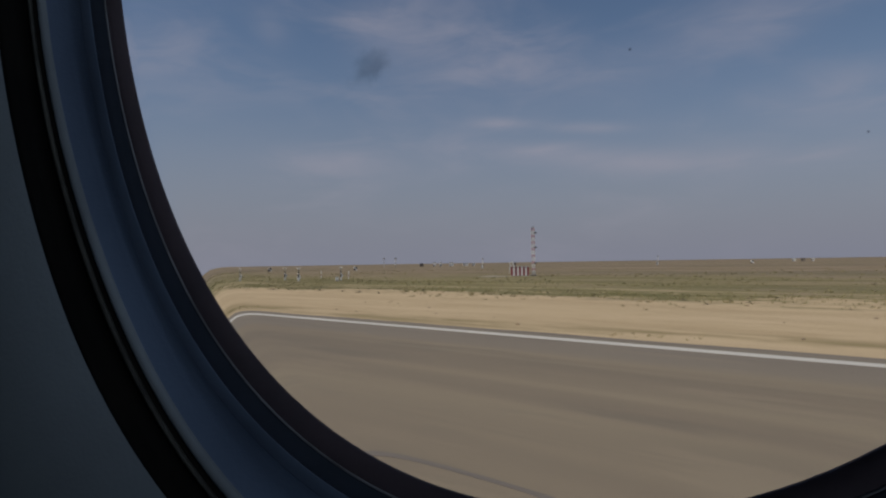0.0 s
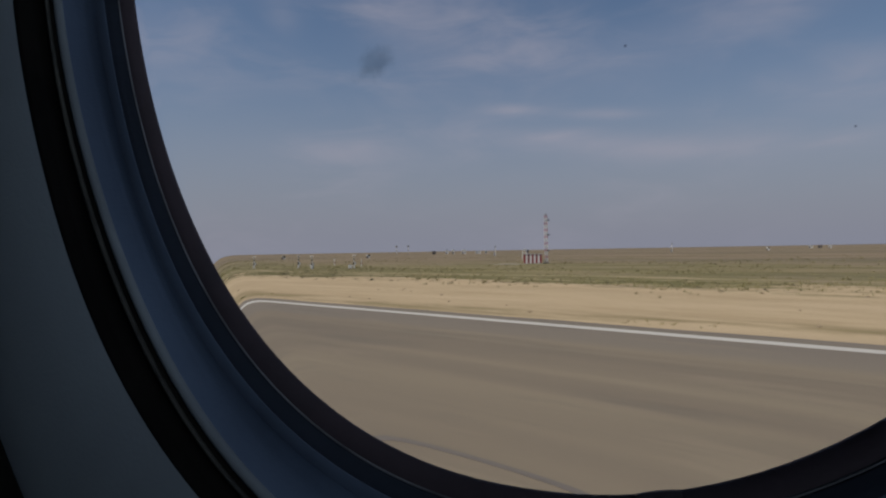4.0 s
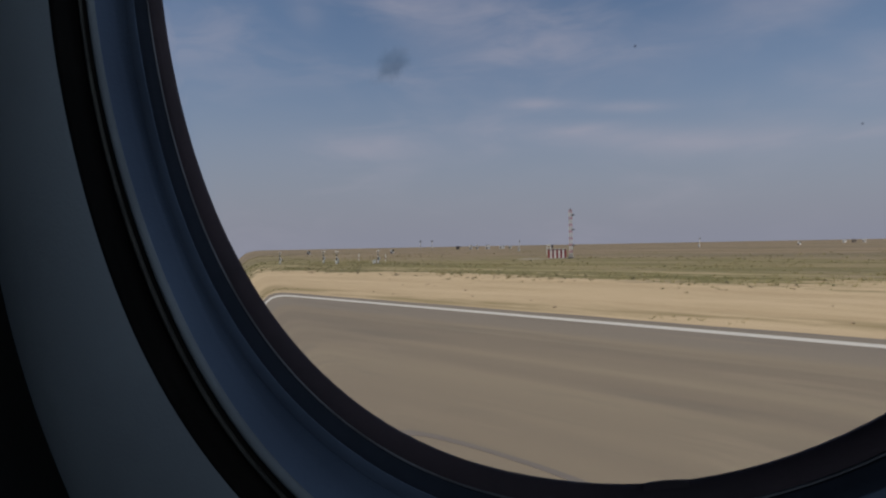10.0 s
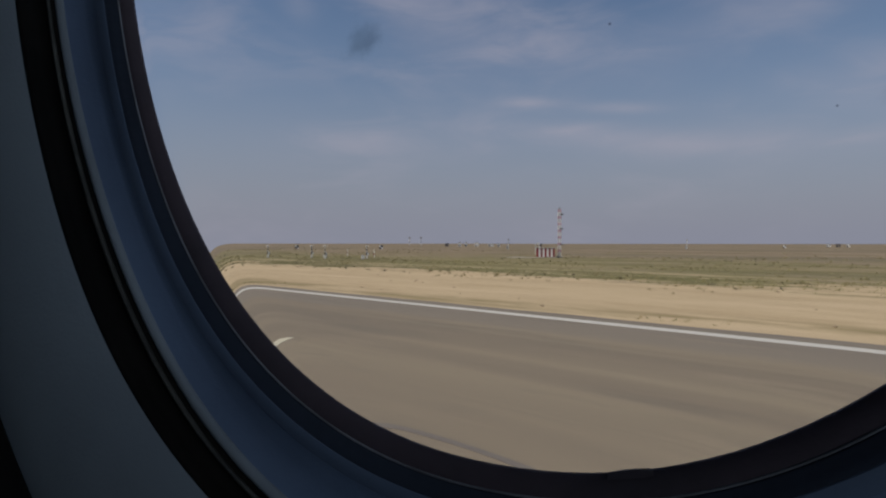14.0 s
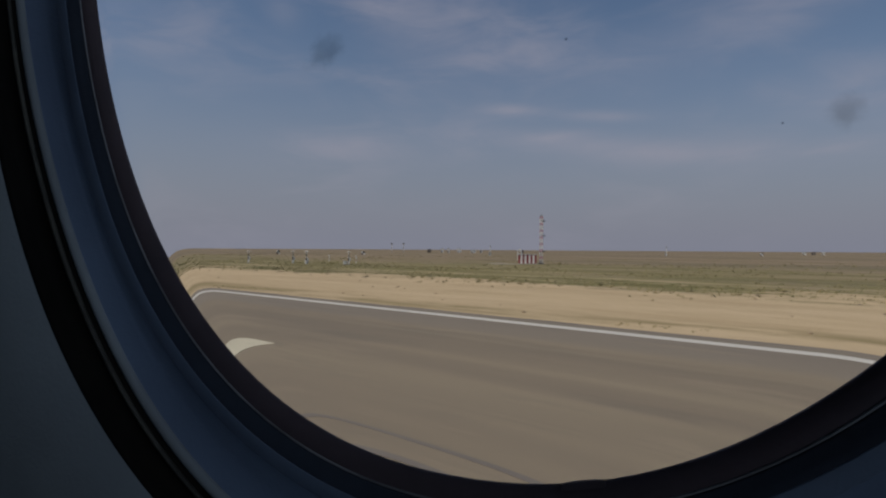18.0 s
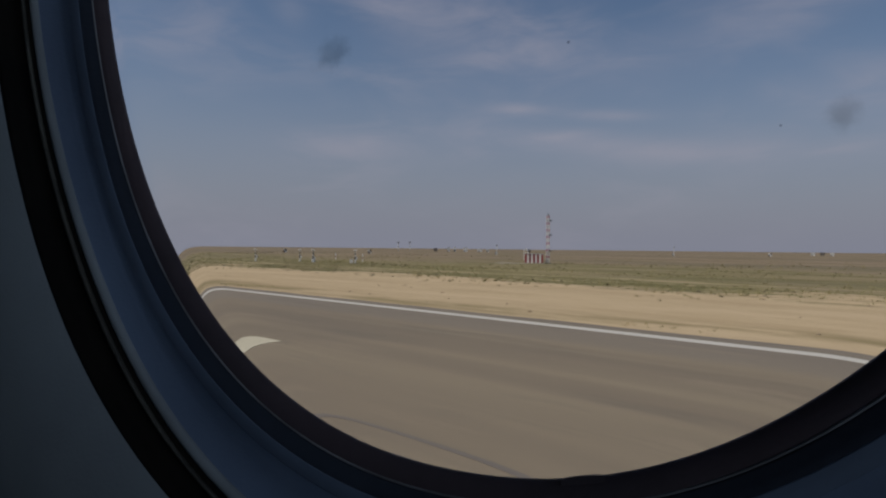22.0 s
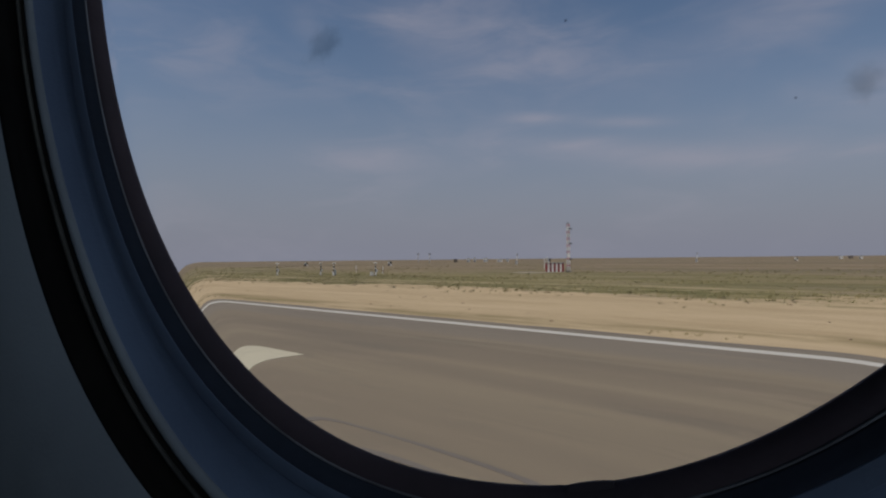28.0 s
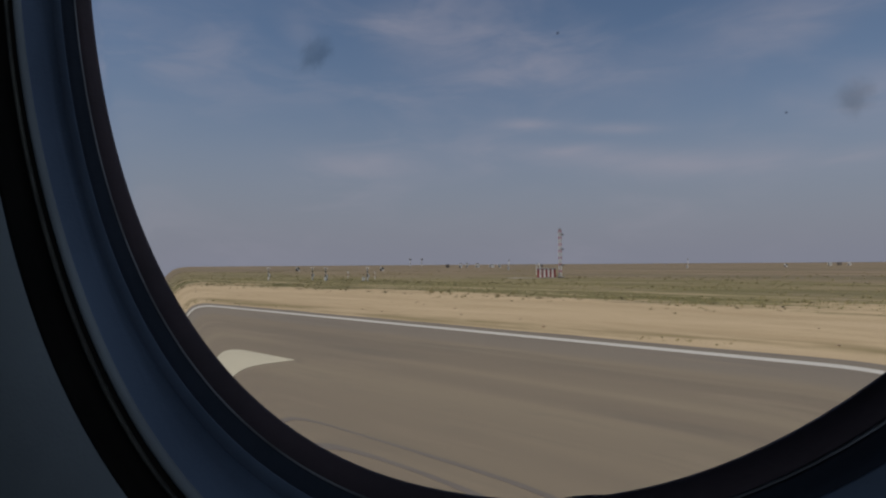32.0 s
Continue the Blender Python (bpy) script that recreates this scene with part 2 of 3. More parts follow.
def ground_build(nt, bsdf):
    v = coords(nt)
    sep = nt.nodes.new("ShaderNodeSeparateXYZ")
    nt.links.new(v, sep.inputs[0])
    y = sep.outputs["Y"]
    edge = noise_tex(nt, coords(nt, (0.35, 1, 1)), 0.10, 6, 0.66)
    frag = noise_tex(nt, coords(nt, (0.5, 1, 1)), 0.8, 5, 0.65)
    bands = noise_tex(nt, coords(nt, (0.3, 1, 1)), 0.09, 6, 0.66)
    broad = noise_tex(nt, coords(nt, (0.25, 1, 1)), 0.012, 5, 0.55)
    fine = noise_tex(nt, v, 3.0, 6, 0.7)
    # bare graded sand
    sand = blend(nt, remap(nt, bands, 0.35, 0.68), (0.54, 0.412, 0.256), (0.465, 0.352, 0.216))
    sand = blend(nt, remap(nt, frag, 0.45, 0.8, 0.0, 0.45), sand, (0.395, 0.292, 0.165))
    sand = blend(nt, remap(nt, fine, 0.3, 0.75, 0.0, 0.35), sand, (0.58, 0.45, 0.272))
    drift = noise_tex(nt, coords(nt, (0.22, 1, 1)), 0.22, 6, 0.62)
    sand = blend(nt, remap(nt, drift, 0.50, 0.68, 0.0, 0.4), sand, (0.385, 0.285, 0.160))
    sand = blend(nt, remap(nt, drift, 0.46, 0.34, 0.0, 0.5), sand, (0.585, 0.450, 0.285))
    # dry grass and soil: greener near the runway, bare brown steppe farther off
    wide = noise_tex(nt, coords(nt, (0.4, 1, 1)), 0.02, 6, 0.62)
    streaks = noise_tex(nt, coords(nt, (0.35, 1, 1)), 0.045, 7, 0.68)
    mott = noise_tex(nt, coords(nt, (0.3, 1, 1)), 0.16, 7, 0.72)
    zone = remap(nt, add(nt, y, remap(nt, wide, 0.3, 0.7, -60, 60, False)), 70, 190)
    green = blend(nt, remap(nt, bands, 0.36, 0.62), (0.280, 0.233, 0.122), (0.184, 0.171, 0.070))
    brown = blend(nt, remap(nt, wide, 0.38, 0.62), (0.246, 0.189, 0.132), (0.285, 0.214, 0.148))
    grass = blend(nt, zone, green, brown)
    grass = blend(nt, remap(nt, streaks, 0.51, 0.60, 0.0, 0.8), grass, (0.158, 0.135, 0.068))
    grass = blend(nt, remap(nt, streaks, 0.46, 0.38, 0.0, 0.65), grass, (0.294, 0.230, 0.158))
    # long dark and pale reaches far out
    reach = noise_tex(nt, coords(nt, (0.16, 1, 1)), 0.011, 7, 0.7)
    grass = blend(nt, add(nt, remap(nt, reach, 0.50, 0.56, 0.0, 0.6), zone, "MULTIPLY"), grass, (0.141, 0.118, 0.088))
    grass = blend(nt, add(nt, remap(nt, reach, 0.46, 0.40, 0.0, 0.6), zone, "MULTIPLY"), grass, (0.310, 0.233, 0.158))
    grass = blend(nt, remap(nt, broad, 0.46, 0.60, 0.0, 0.5), grass, (0.180, 0.147, 0.113))
    grass = blend(nt, remap(nt, frag, 0.5, 0.75, 0.0, 0.5), grass, (0.155, 0.140, 0.056))
    grass = blend(nt, remap(nt, fine, 0.35, 0.8, 0.0, 0.4), grass, (0.294, 0.230, 0.122))
    # patches of thicker and thinner growth
    grass = blend(nt, remap(nt, mott, 0.52, 0.64, 0.0, 0.65), grass, (0.158, 0.135, 0.061))
    grass = blend(nt, remap(nt, mott, 0.47, 0.34, 0.0, 0.5), grass, (0.332, 0.261, 0.175))
    yy = add(nt, add(nt, y, remap(nt, edge, 0.2, 0.8, -16, 16, False)), remap(nt, frag, 0.2, 0.8, -5, 5, False))
    far = remap(nt, yy, 48, 55)
    # pale wheel ruts in the near grass
    rut = add(nt, add(nt, add(nt, y, remap(nt, edge, 0.2, 0.8, -5, 5, False)), 66, "SUBTRACT"), 0.0, "ABSOLUTE")
    grass = blend(nt, add(nt, remap(nt, rut, 0.3, 2.8, 0.85, 0.0), remap(nt, mott, 0.36, 0.56), "MULTIPLY"), grass, (0.42, 0.335, 0.20))
    rut = add(nt, add(nt, add(nt, y, remap(nt, edge, 0.2, 0.8, -7, 7, False)), 60, "SUBTRACT"), 0.0, "ABSOLUTE")
    grass = blend(nt, add(nt, remap(nt, rut, 0.3, 1.8, 0.8, 0.0), remap(nt, frag, 0.40, 0.55), "MULTIPLY"), grass, (0.45, 0.352, 0.21))
    lip = add(nt, add(nt, yy, 58, "SUBTRACT"), 0.0, "ABSOLUTE")
    grass = blend(nt, remap(nt, lip, 0.5, 4.0, 0.7, 0.0), grass, (0.125, 0.118, 0.046))
    col = blend(nt, far, sand, grass)
    # weeds at the pavement's edge
    fringe = add(nt, add(nt, add(nt, y, remap(nt, edge, 0.2, 0.8, -2, 2, False)), 27.2, "SUBTRACT"), 0.0, "ABSOLUTE")
    weeds = add(nt, remap(nt, fringe, 0.3, 2.8, 1.0, 0.0), remap(nt, drift, 0.44, 0.56), "MULTIPLY")
    col = blend(nt, add(nt, weeds, 0.7, "MULTIPLY"), col, (0.215, 0.175, 0.080))
    nt.links.new(col, bsdf.inputs["Base Color"])
    relief(nt, bsdf, add(nt, frag, fine), 0.05, 0.7)
    bsdf.inputs["Specular IOR Level"].default_value = 0.1


def plastic_build(color, dark, scale, grain_size, shine=0.5):
    def build(nt, bsdf):
        v = coords(nt)
        smear = noise_tex(nt, v, scale, 5, 0.6)
        grain = noise_tex(nt, v, grain_size, 2, 0.5)
        col = blend(nt, remap(nt, smear, 0.35, 0.7), color, dark)
        nt.links.new(col, bsdf.inputs["Base Color"])
        nt.links.new(remap(nt, smear, 0.3, 0.7, 0.42, 0.62), bsdf.inputs["Roughness"])
        bsdf.inputs["Specular IOR Level"].default_value = shine
        relief(nt, bsdf, grain, 0.0002, 0.5)
    return build


# spots of lens dust, placed on the pane: place, size, tint
SMUDGES = (((-0.0393, 0.0022, -0.1008), 0.0062, (0.75, 0.76, 0.76)), ((-0.0373, 0.0022, -0.1017), 0.0030, (0.72, 0.73, 0.74)),
           ((0.0664, 0.0022, -0.1248), 0.0042, (0.76, 0.75, 0.74)),
           ((0.0189, 0.0022, -0.1057), 0.00042, (0.45, 0.45, 0.47)), ((0.0572, 0.0022, -0.1258), 0.00040, (0.35, 0.35, 0.37)))


def glass_build(nt, bsdf):
    g = nt.nodes.new("ShaderNodeBsdfRefraction")
    g.inputs["IOR"].default_value, g.inputs["Roughness"].default_value = 1.49, 0.0
    g.inputs["Color"].default_value = (0.985, 0.985, 0.99, 1)
    # dust on the camera's lens, added as dark smudges in the pane's colour
    v = coords(nt)
    wob = noise_tex(nt, v, 160, 3, 0.6)
    col = (0.985, 0.985, 0.99)
    for spot, size, dirt in SMUDGES:
        d = nt.nodes.new("ShaderNodeVectorMath")
        d.operation = "DISTANCE"
        nt.links.new(v, d.inputs[0])
        d.inputs[1].default_value = spot
        away = add(nt, d.outputs["Value"], remap(nt, wob, 0.3, 0.7, -size * 0.35, size * 0.35, False))
        col = blend(nt, remap(nt, away, 0.0, size, 1.0, 0.0), col, dirt)
    nt.links.new(col, g.inputs["Color"])
    nt.links.new(g.outputs[0], nt.nodes["Material Output"].inputs["Surface"])


ASPHALT = material("asphalt", asphalt_build, 0.9)
WHITE_LINE = material("runway_paint", marking_build((0.57, 0.54, 0.475), (0.45, 0.42, 0.36)), 0.8)
YELLOWED = material("old_runway_paint", marking_build((0.56, 0.505, 0.365), (0.44, 0.395, 0.285)), 0.8)
RUBBER_MARK = material("tyre_rubber_mark", marking_build((0.162, 0.138, 0.115), (0.203, 0.172, 0.138)), 0.85)
GROUND = material("sand_and_steppe", ground_build, 0.95)
TRACK = material("dirt_track", paint_build((0.31, 0.255, 0.165), (0.23, 0.19, 0.12), 0.25, 0.02), 0.95)
TUFT = material("dry_grass", paint_build((0.31, 0.275, 0.125), (0.38, 0.31, 0.165), 0.4, 0.001), 0.9)
LOW_SCRUB = material("low_scrub", paint_build((0.175, 0.155, 0.058), (0.225, 0.185, 0.080), 0.5, 0.002), 0.95)
SCRUB = material("scrub", paint_build((0.115, 0.095, 0.05), (0.17, 0.14, 0.07), 2.0, 0.004), 0.95)
CLOD = material("soil_clod", paint_build((0.25, 0.18, 0.11), (0.36, 0.27, 0.17), 2.0, 0.004), 0.95)
PANEL = material("cabin_panel", plastic_build((0.315, 0.335, 0.36), (0.26, 0.275, 0.30), 9, 900), 0.55)
BEZEL = material("window_bezel", plastic_build((0.183, 0.232, 0.342), (0.142, 0.18, 0.272), 14, 900), 0.5)
# middle step of the bezel's inward shade, put into the colour
SHADE_MID = material("bezel_shade_mid", plastic_build((0.165, 0.205, 0.295), (0.13, 0.162, 0.235), 14, 900), 0.5)
BEAD = material("bezel_bead", plastic_build((0.33, 0.345, 0.37), (0.25, 0.26, 0.28), 14, 900), 0.5)
# black of the rubber seal, also painted as shade in the surround's gap
SEAL_GAP = material("seal_and_gap_black", plastic_build((0.010, 0.0085, 0.008), (0.016, 0.013, 0.011), 20, 700, 0.08), 0.6)
# paler than the seal: light caught on its ridge, put into the colour
RIDGE_GLINT = material("seal_ridge_glint", plastic_build((0.11, 0.10, 0.085), (0.05, 0.045, 0.04), 40, 700), 0.6)
GASKET = material("gasket_rubber", plastic_build((0.11, 0.078, 0.088), (0.08, 0.06, 0.068), 25, 600, 0.3), 0.6)
# darkest step of the bezel's inward shade, put into the colour
SHADE_DARK = material("bezel_shade_navy", plastic_build((0.05, 0.056, 0.078), (0.036, 0.041, 0.058), 25, 600, 0.3), 0.6)
EDGE = material("worn_gasket_edge", plastic_build((0.30, 0.29, 0.31), (0.14, 0.13, 0.14), 40, 600), 0.5)
SKIN = material("white_skin", paint_build((0.72, 0.73, 0.74), (0.6, 0.6, 0.6), 3, 0.0005), 0.4)
CARPET = material("cabin_carpet", paint_build((0.08, 0.085, 0.10), (0.05, 0.055, 0.07), 20, 0.002), 0.95)
GLASS = material("acrylic", glass_build)
RED = material("signal_red", paint_build((0.27, 0.035, 0.04), (0.18, 0.04, 0.04), 1.5), 0.55)
FADED = material("faded_red", paint_build((0.52, 0.29, 0.34), (0.42, 0.22, 0.26), 1.5), 0.6)
WHITE = material("signal_white", paint_build((0.74, 0.73, 0.70), (0.56, 0.54, 0.50), 1.5), 0.55)
BLACK = material("signal_black", paint_build((0.035, 0.035, 0.04), (0.07, 0.065, 0.06), 2), 0.6)
GREY = material("galvanised_grey", paint_build((0.33, 0.33, 0.34), (0.23, 0.23, 0.23), 3), 0.5)
CONCRETE = material("concrete", paint_build((0.40, 0.37, 0.31), (0.31, 0.28, 0.23), 1.5, 0.004), 0.9)
RUST = material("brown_hut", paint_build((0.19, 0.155, 0.125), (0.13, 0.11, 0.095), 1.5), 0.8)


# ------------------------------------------------------------ mesh helpers
def mesh_of(bm, name, mat, smooth=False):
    me = bpy.data.meshes.new(name)
    bm.normal_update()
    bm.to_mesh(me)
    bm.free()
    me.materials.append(mat)
    if smooth:
        for p in me.polygons:
            p.use_smooth = True
    return me


def part(name, bm, mat, parent, label="", smooth=False):
    ob = new(name, mesh_of(bm, name, mat, smooth))
    ob.parent = parent
    if label:
        ob["label"] = label
    return ob


def single(name, bm, mat, label, category, group="", kind="", smooth=False):
    return tagged(new(name, mesh_of(bm, name, mat, smooth)), label, category, group, kind)


def base(name, m, label, category, group="", kind=""):
    ob = new(name)
    ob.empty_display_size = 0.2
    ob.matrix_basis = m
    return tagged(ob, label, category, group, kind)


def box(bm, lo, hi, bevel=0.0):
    made = bmesh.ops.create_cube(bm, size=1.0)["verts"]
    for v in made:
        v.co = Vector([lo[i] + (v.co[i] + 0.5) * (hi[i] - lo[i]) for i in range(3)])
    if bevel:
        edges = list({e for v in made for e in v.link_edges})
        bmesh.ops.bevel(bm, geom=edges, offset=bevel, segments=1, affect="EDGES")
    return bm


def boxed(lo, hi, bevel=0.0):
    return box(bmesh.new(), lo, hi, bevel)


def bar(bm, a, b, r, sides=6, r2=None):
    a, b = Vector(a), Vector(b)
    turn = (b - a).to_track_quat("Z", "Y").to_matrix().to_4x4()
    bmesh.ops.create_cone(bm, cap_ends=True, segments=sides, radius1=r, radius2=r if r2 is None else r2,
                          depth=(b - a).length, matrix=Matrix.Translation((a + b) / 2) @ turn)
    return bm


def barred(a, b, r, sides=6, r2=None):
    return bar(bmesh.new(), a, b, r, sides, r2)


def strip(x0, x1, y0, y1, z, step=10.0, ragged=0.0, seed=0):
    """A flat strip along x with slightly uneven long edges and a real thickness."""
    bm, rnd = bmesh.new(), random.Random(seed)
    n = max(1, int((x1 - x0) / step))
    rows = []
    for i in range(n + 1):
        x = x0 + (x1 - x0) * i / n
        a, b = y0 + rnd.uniform(-ragged, ragged), y1 + rnd.uniform(-ragged, ragged)
        rows.append([bm.verts.new(c) for c in ((x, a, z - 0.02), (x, a, z), (x, b, z), (x, b, z - 0.02))])
    for p, q in zip(rows, rows[1:]):
        for k in range(3):
            bm.faces.new((p[k], q[k], q[k + 1], p[k + 1]))
    bm.faces.new(rows[0][::-1])
    bm.faces.new(rows[-1])
    bmesh.ops.recalc_face_normals(bm, faces=bm.faces[:])
    return bm


# ------------------------------------------------------------ ground, runway and its markings
def make_ground():
    bm = bmesh.new()
    xs = [-4600, -2000, -800, -300, -100, 0, 100, 300, 800, 2000, 4600]
    g = [[bm.verts.new((x, y, -0.03)) for y in xs] for x in xs]
    for i in range(len(xs) - 1):
        for j in range(len(xs) - 1):
            bm.faces.new((g[i][j], g[i + 1][j], g[i + 1][j + 1], g[i][j + 1]))
    single("ground", bm, GROUND, "flat steppe of pale graded sand and dry olive grass", "ground", kind="structure")


make_ground()
single("road_runway", strip(-1400, 900, -27.7, 24.65, 0.0, 3.0, 0.10, 3), ASPHALT,
       "grey-brown asphalt runway with streaked dusty lanes", "runway", kind="structure")
single("runway_edge_line", strip(-1400, 900, 22.64, 23.34, 0.010, 6.0, 0.012, 5), WHITE_LINE,
       "continuous white painted runway edge line", "runway marking", kind="structure")
single("aiming_point_bar", strip(-214.0, -169.0, 8.6, 16.05, 0.010, 3.0, 0.015, 6), WHITE_LINE,
       "broad white painted bar with tyre streaks on the asphalt", "runway marking", kind="structure")
for k, bx in enumerate((-619.0, -469.0, -319.0, -19.0, 131.0)):
    single("touchdown_bar", strip(bx - 22.5, bx, 8.75, 11.8, 0.010, 3.0, 0.012, 10 + k), YELLOWED,
           "yellowed white painted bar on the asphalt", "runway marking", "touchdown bars", kind="structure")
for k, (x0, x1, y0, w) in enumerate(((-140, 30, 7.48, 0.10), (-140, 30, 6.86, 0.11))):
    single("tyre_mark", strip(x0, x1, y0, y0 + w, 0.006, 2.5, 0.03, 20 + k), RUBBER_MARK,
           "dark rubber tyre mark along the asphalt", "tyre mark", "tyre marks", kind="structure")


def make_track():
    bm, rnd = bmesh.new(), random.Random(4)
    pts = [(-232.5, 64), (-233.5, 70), (-236.5, 92), (-241, 130), (-248, 180), (-256, 240), (-268, 330), (-286, 460)]
    rows = []
    for i, (x, y) in enumerate(pts):
        w = 0.25 if i == 0 else 1.0 + rnd.uniform(-0.2, 0.2)
        rows.append([bm.verts.new((x - w, y, -0.022)), bm.verts.new((x + w, y, -0.022))])
    for a, b in zip(rows, rows[1:]):
        bm.faces.new((a[0], a[1], b[1], b[0]))
    single("dirt_track", bm, TRACK, "pale worn dirt track across the steppe grass", "track", kind="structure")


make_track()


# ------------------------------------------------------------ grass, scrub and clods
def clumps(name, mat, label, seed, places):
    """Many small clumps of blades, joined: places are (x, y, size, blades)."""
    rnd = random.Random(seed)
    verts, faces = [], []
    for x, y, size, blades in places:
        for _ in range(blades):
            a, r = rnd.uniform(0, 6.283), rnd.uniform(0, size * 0.9)
            bx, by = x + 1.6 * r * math.cos(a), y + r * math.sin(a)
            h, w = size * rnd.uniform(0.4, 1.0), size * 0.14
            lean_x, lean_y = rnd.uniform(-0.6, 0.6) * h, rnd.uniform(-0.6, 0.6) * h
            t = rnd.uniform(0, 3.14)
            k = len(verts)
            verts.extend([(bx - w * math.cos(t), by - w * math.sin(t), -0.04), (bx + w * math.cos(t), by + w * math.sin(t), -0.04),
                          (bx + lean_x, by + lean_y, h)])
            faces.append((k, k + 1, k + 2))
    me = bpy.data.meshes.new(name)
    me.from_pydata(verts, [], faces)
    me.materials.append(mat)
    tagged(new(name, me), label, "grass", kind="stuff")


def grass_edge(x):
    """Where the sand gives way to grass, as a distance from the runway's middle."""
    return 52 + 3.0 * math.sin(x * 0.075) + 2.0 * math.sin(x * 0.19 + 1) + 1.2 * math.sin(x * 0.53 + 2)


def growth(x, y, size):
    return noise.noise(Vector((x / size * 0.6, y / size, 0.3)))


def make_tufts():
    rnd = random.Random(11)
    dry, dark = [], []
    for _ in range(9000):
        x = rnd.uniform(-230, 35)
        y = grass_edge(x) + rnd.betavariate(1.0, 2.4) * 70 - 2
        if growth(x, y, 9) + 0.5 * growth(x, y, 2.5) > rnd.uniform(-0.35, 0.35):
            dry.append((x, y, rnd.uniform(0.10, 0.26), 8))
    for _ in range(5200):
        x = rnd.uniform(-230, 35)
        y = grass_edge(x) + rnd.betavariate(0.9, 2.6) * 80 - 1.5
        if growth(x + 40, y + 90, 14) + 0.6 * growth(x, y, 3) > rnd.uniform(0.05, 0.5):
            dark.append((x, y, rnd.uniform(0.12, 0.30), 9))
    for _ in range(3600):                                   # farther out
        x, y = rnd.uniform(-420, 40), 100 + rnd.betavariate(1.0, 1.8) * 190
        if growth(x + 10, y + 30, 26) + 0.5 * growth(x, y, 6) > rnd.uniform(0.0, 0.4):
            (dark if rnd.random() < 0.6 else dry).append((x, y, rnd.uniform(0.2, 0.5), 8))
    for _ in range(330):                                    # strays on the sand before the grass
        x = rnd.uniform(-160, 25)
        y = grass_edge(x) - abs(rnd.gauss(0, 3.5))
        if growth(x, y, 12) > 0.02:
            dark.append((x, y, rnd.uniform(0.08, 0.22), 9))
    for _ in range(900):                                    # weeds at the pavement's edge
        x = rnd.uniform(-130, 20)
        if math.sin(x * 0.09 + 1) + 0.5 * math.sin(x * 0.37) > 0.3:
            dry.append((x, 26.3 + rnd.gauss(0, 0.6), rnd.uniform(0.05, 0.13), 7))
    clumps("steppe_grass", TUFT, "sparse tufts of dry olive steppe grass", 21, dry)
    clumps("steppe_scrub", LOW_SCRUB, "low dark olive scrub scattered along the sand", 22, dark)


def make_clods():
    rnd = random.Random(12)
    bm = bmesh.new()
    for _ in range(48):
        x, y = rnd.uniform(-110, 15), 26 + rnd.random() * 24
        s = rnd.uniform(0.03, 0.11)
        made = bmesh.ops.create_icosphere(bm, subdivisions=1, radius=s)["verts"]
        for v in made:
            v.co = Vector((x + v.co.x * rnd.uniform(0.8, 1.7), y + v.co.y * rnd.uniform(0.8, 1.4), -0.03 + v.co.z * rnd.uniform(0.4, 0.8) + s * 0.2))
    single("soil_clods", bm, CLOD, "scattered lumps of dry soil on the sand", "soil", kind="stuff")


def shrub_mesh(seed):
    rnd = random.Random(seed)
    bm = bmesh.new()
    for _ in range(150):
        a, r = rnd.uniform(0, 6.283), abs(rnd.gauss(0, 0.32))
        x, y = r * math.cos(a) * 1.4, r * math.sin(a)
        h = max(0.05, 0.34 - 0.42 * r) * rnd.uniform(0.5, 1.2)
        p = Vector((x, y, h))
        d = Vector((rnd.uniform(-1, 1), rnd.uniform(-1, 1), rnd.uniform(-0.2, 1))).normalized() * rnd.uniform(0.06, 0.13)
        e = d.cross(Vector((0.3, 0.2, 1))).normalized() * 0.028
        bm.faces.new([bm.verts.new(c) for c in (p - e, p + e, p + d)])
    for _ in range(14):
        a, r = rnd.uniform(0, 6.283), rnd.uniform(0.05, 0.4)
        bar(bm, (0, 0, -0.04), (r * math.cos(a) * 1.3, r * math.sin(a), rnd.uniform(0.12, 0.3)), 0.009, 4, 0.003)
    return mesh_of(bm, "shrub", SCRUB)


make_tufts()
make_clods()
rnd = random.Random(31)
shrubs = [shrub_mesh(s) for s in (1, 2, 3)]
for k in range(44):
    x = rnd.uniform(-135, 10)
    y = rnd.choice((rnd.uniform(46, 58), rnd.uniform(49, 57), rnd.uniform(46, 56), rnd.uniform(44, 54), rnd.uniform(60, 120)))
    ob = new("shrub", shrubs[k % 3])
    s = rnd.uniform(0.35, 0.8)
    ob.matrix_basis = pose(x, y, -0.03, 0, 0, rnd.uniform(0, 360)) @ Matrix.Diagonal((s, s, s * rnd.uniform(0.6, 1), 1))
    tagged(ob, "low dark dry shrub on the sand", "shrub", "low shrubs")


# ------------------------------------------------------------ the mast, its shelter and the antenna frame
def make_mast(m):
    top = base("glide_path_mast", m, "slender red and white lattice mast with dark antenna boxes", "mast")
    half = 0.33
    part("footing", boxed((-0.8, -0.8, -0.1), (0.8, 0.8, 0.25), 0.03), CONCRETE, top, "concrete footing")
    z1 = 0.25
    for k in range(14):
        z0, z1 = z1, z1 + (1.12 if k % 2 == 0 else 0.66)
        bm = bmesh.new()
        cs = [(-half, -half), (half, -half), (half, half), (-half, half)]
        for i in range(4):
            a, b = cs[i], cs[(i + 1) % 4]
            bar(bm, (*a, z0), (*a, z1), 0.085, 6)
            bar(bm, (*a, z1 - 0.05), (*b, z1 - 0.05), 0.06, 5)
            zm = (z0 + z1) / 2
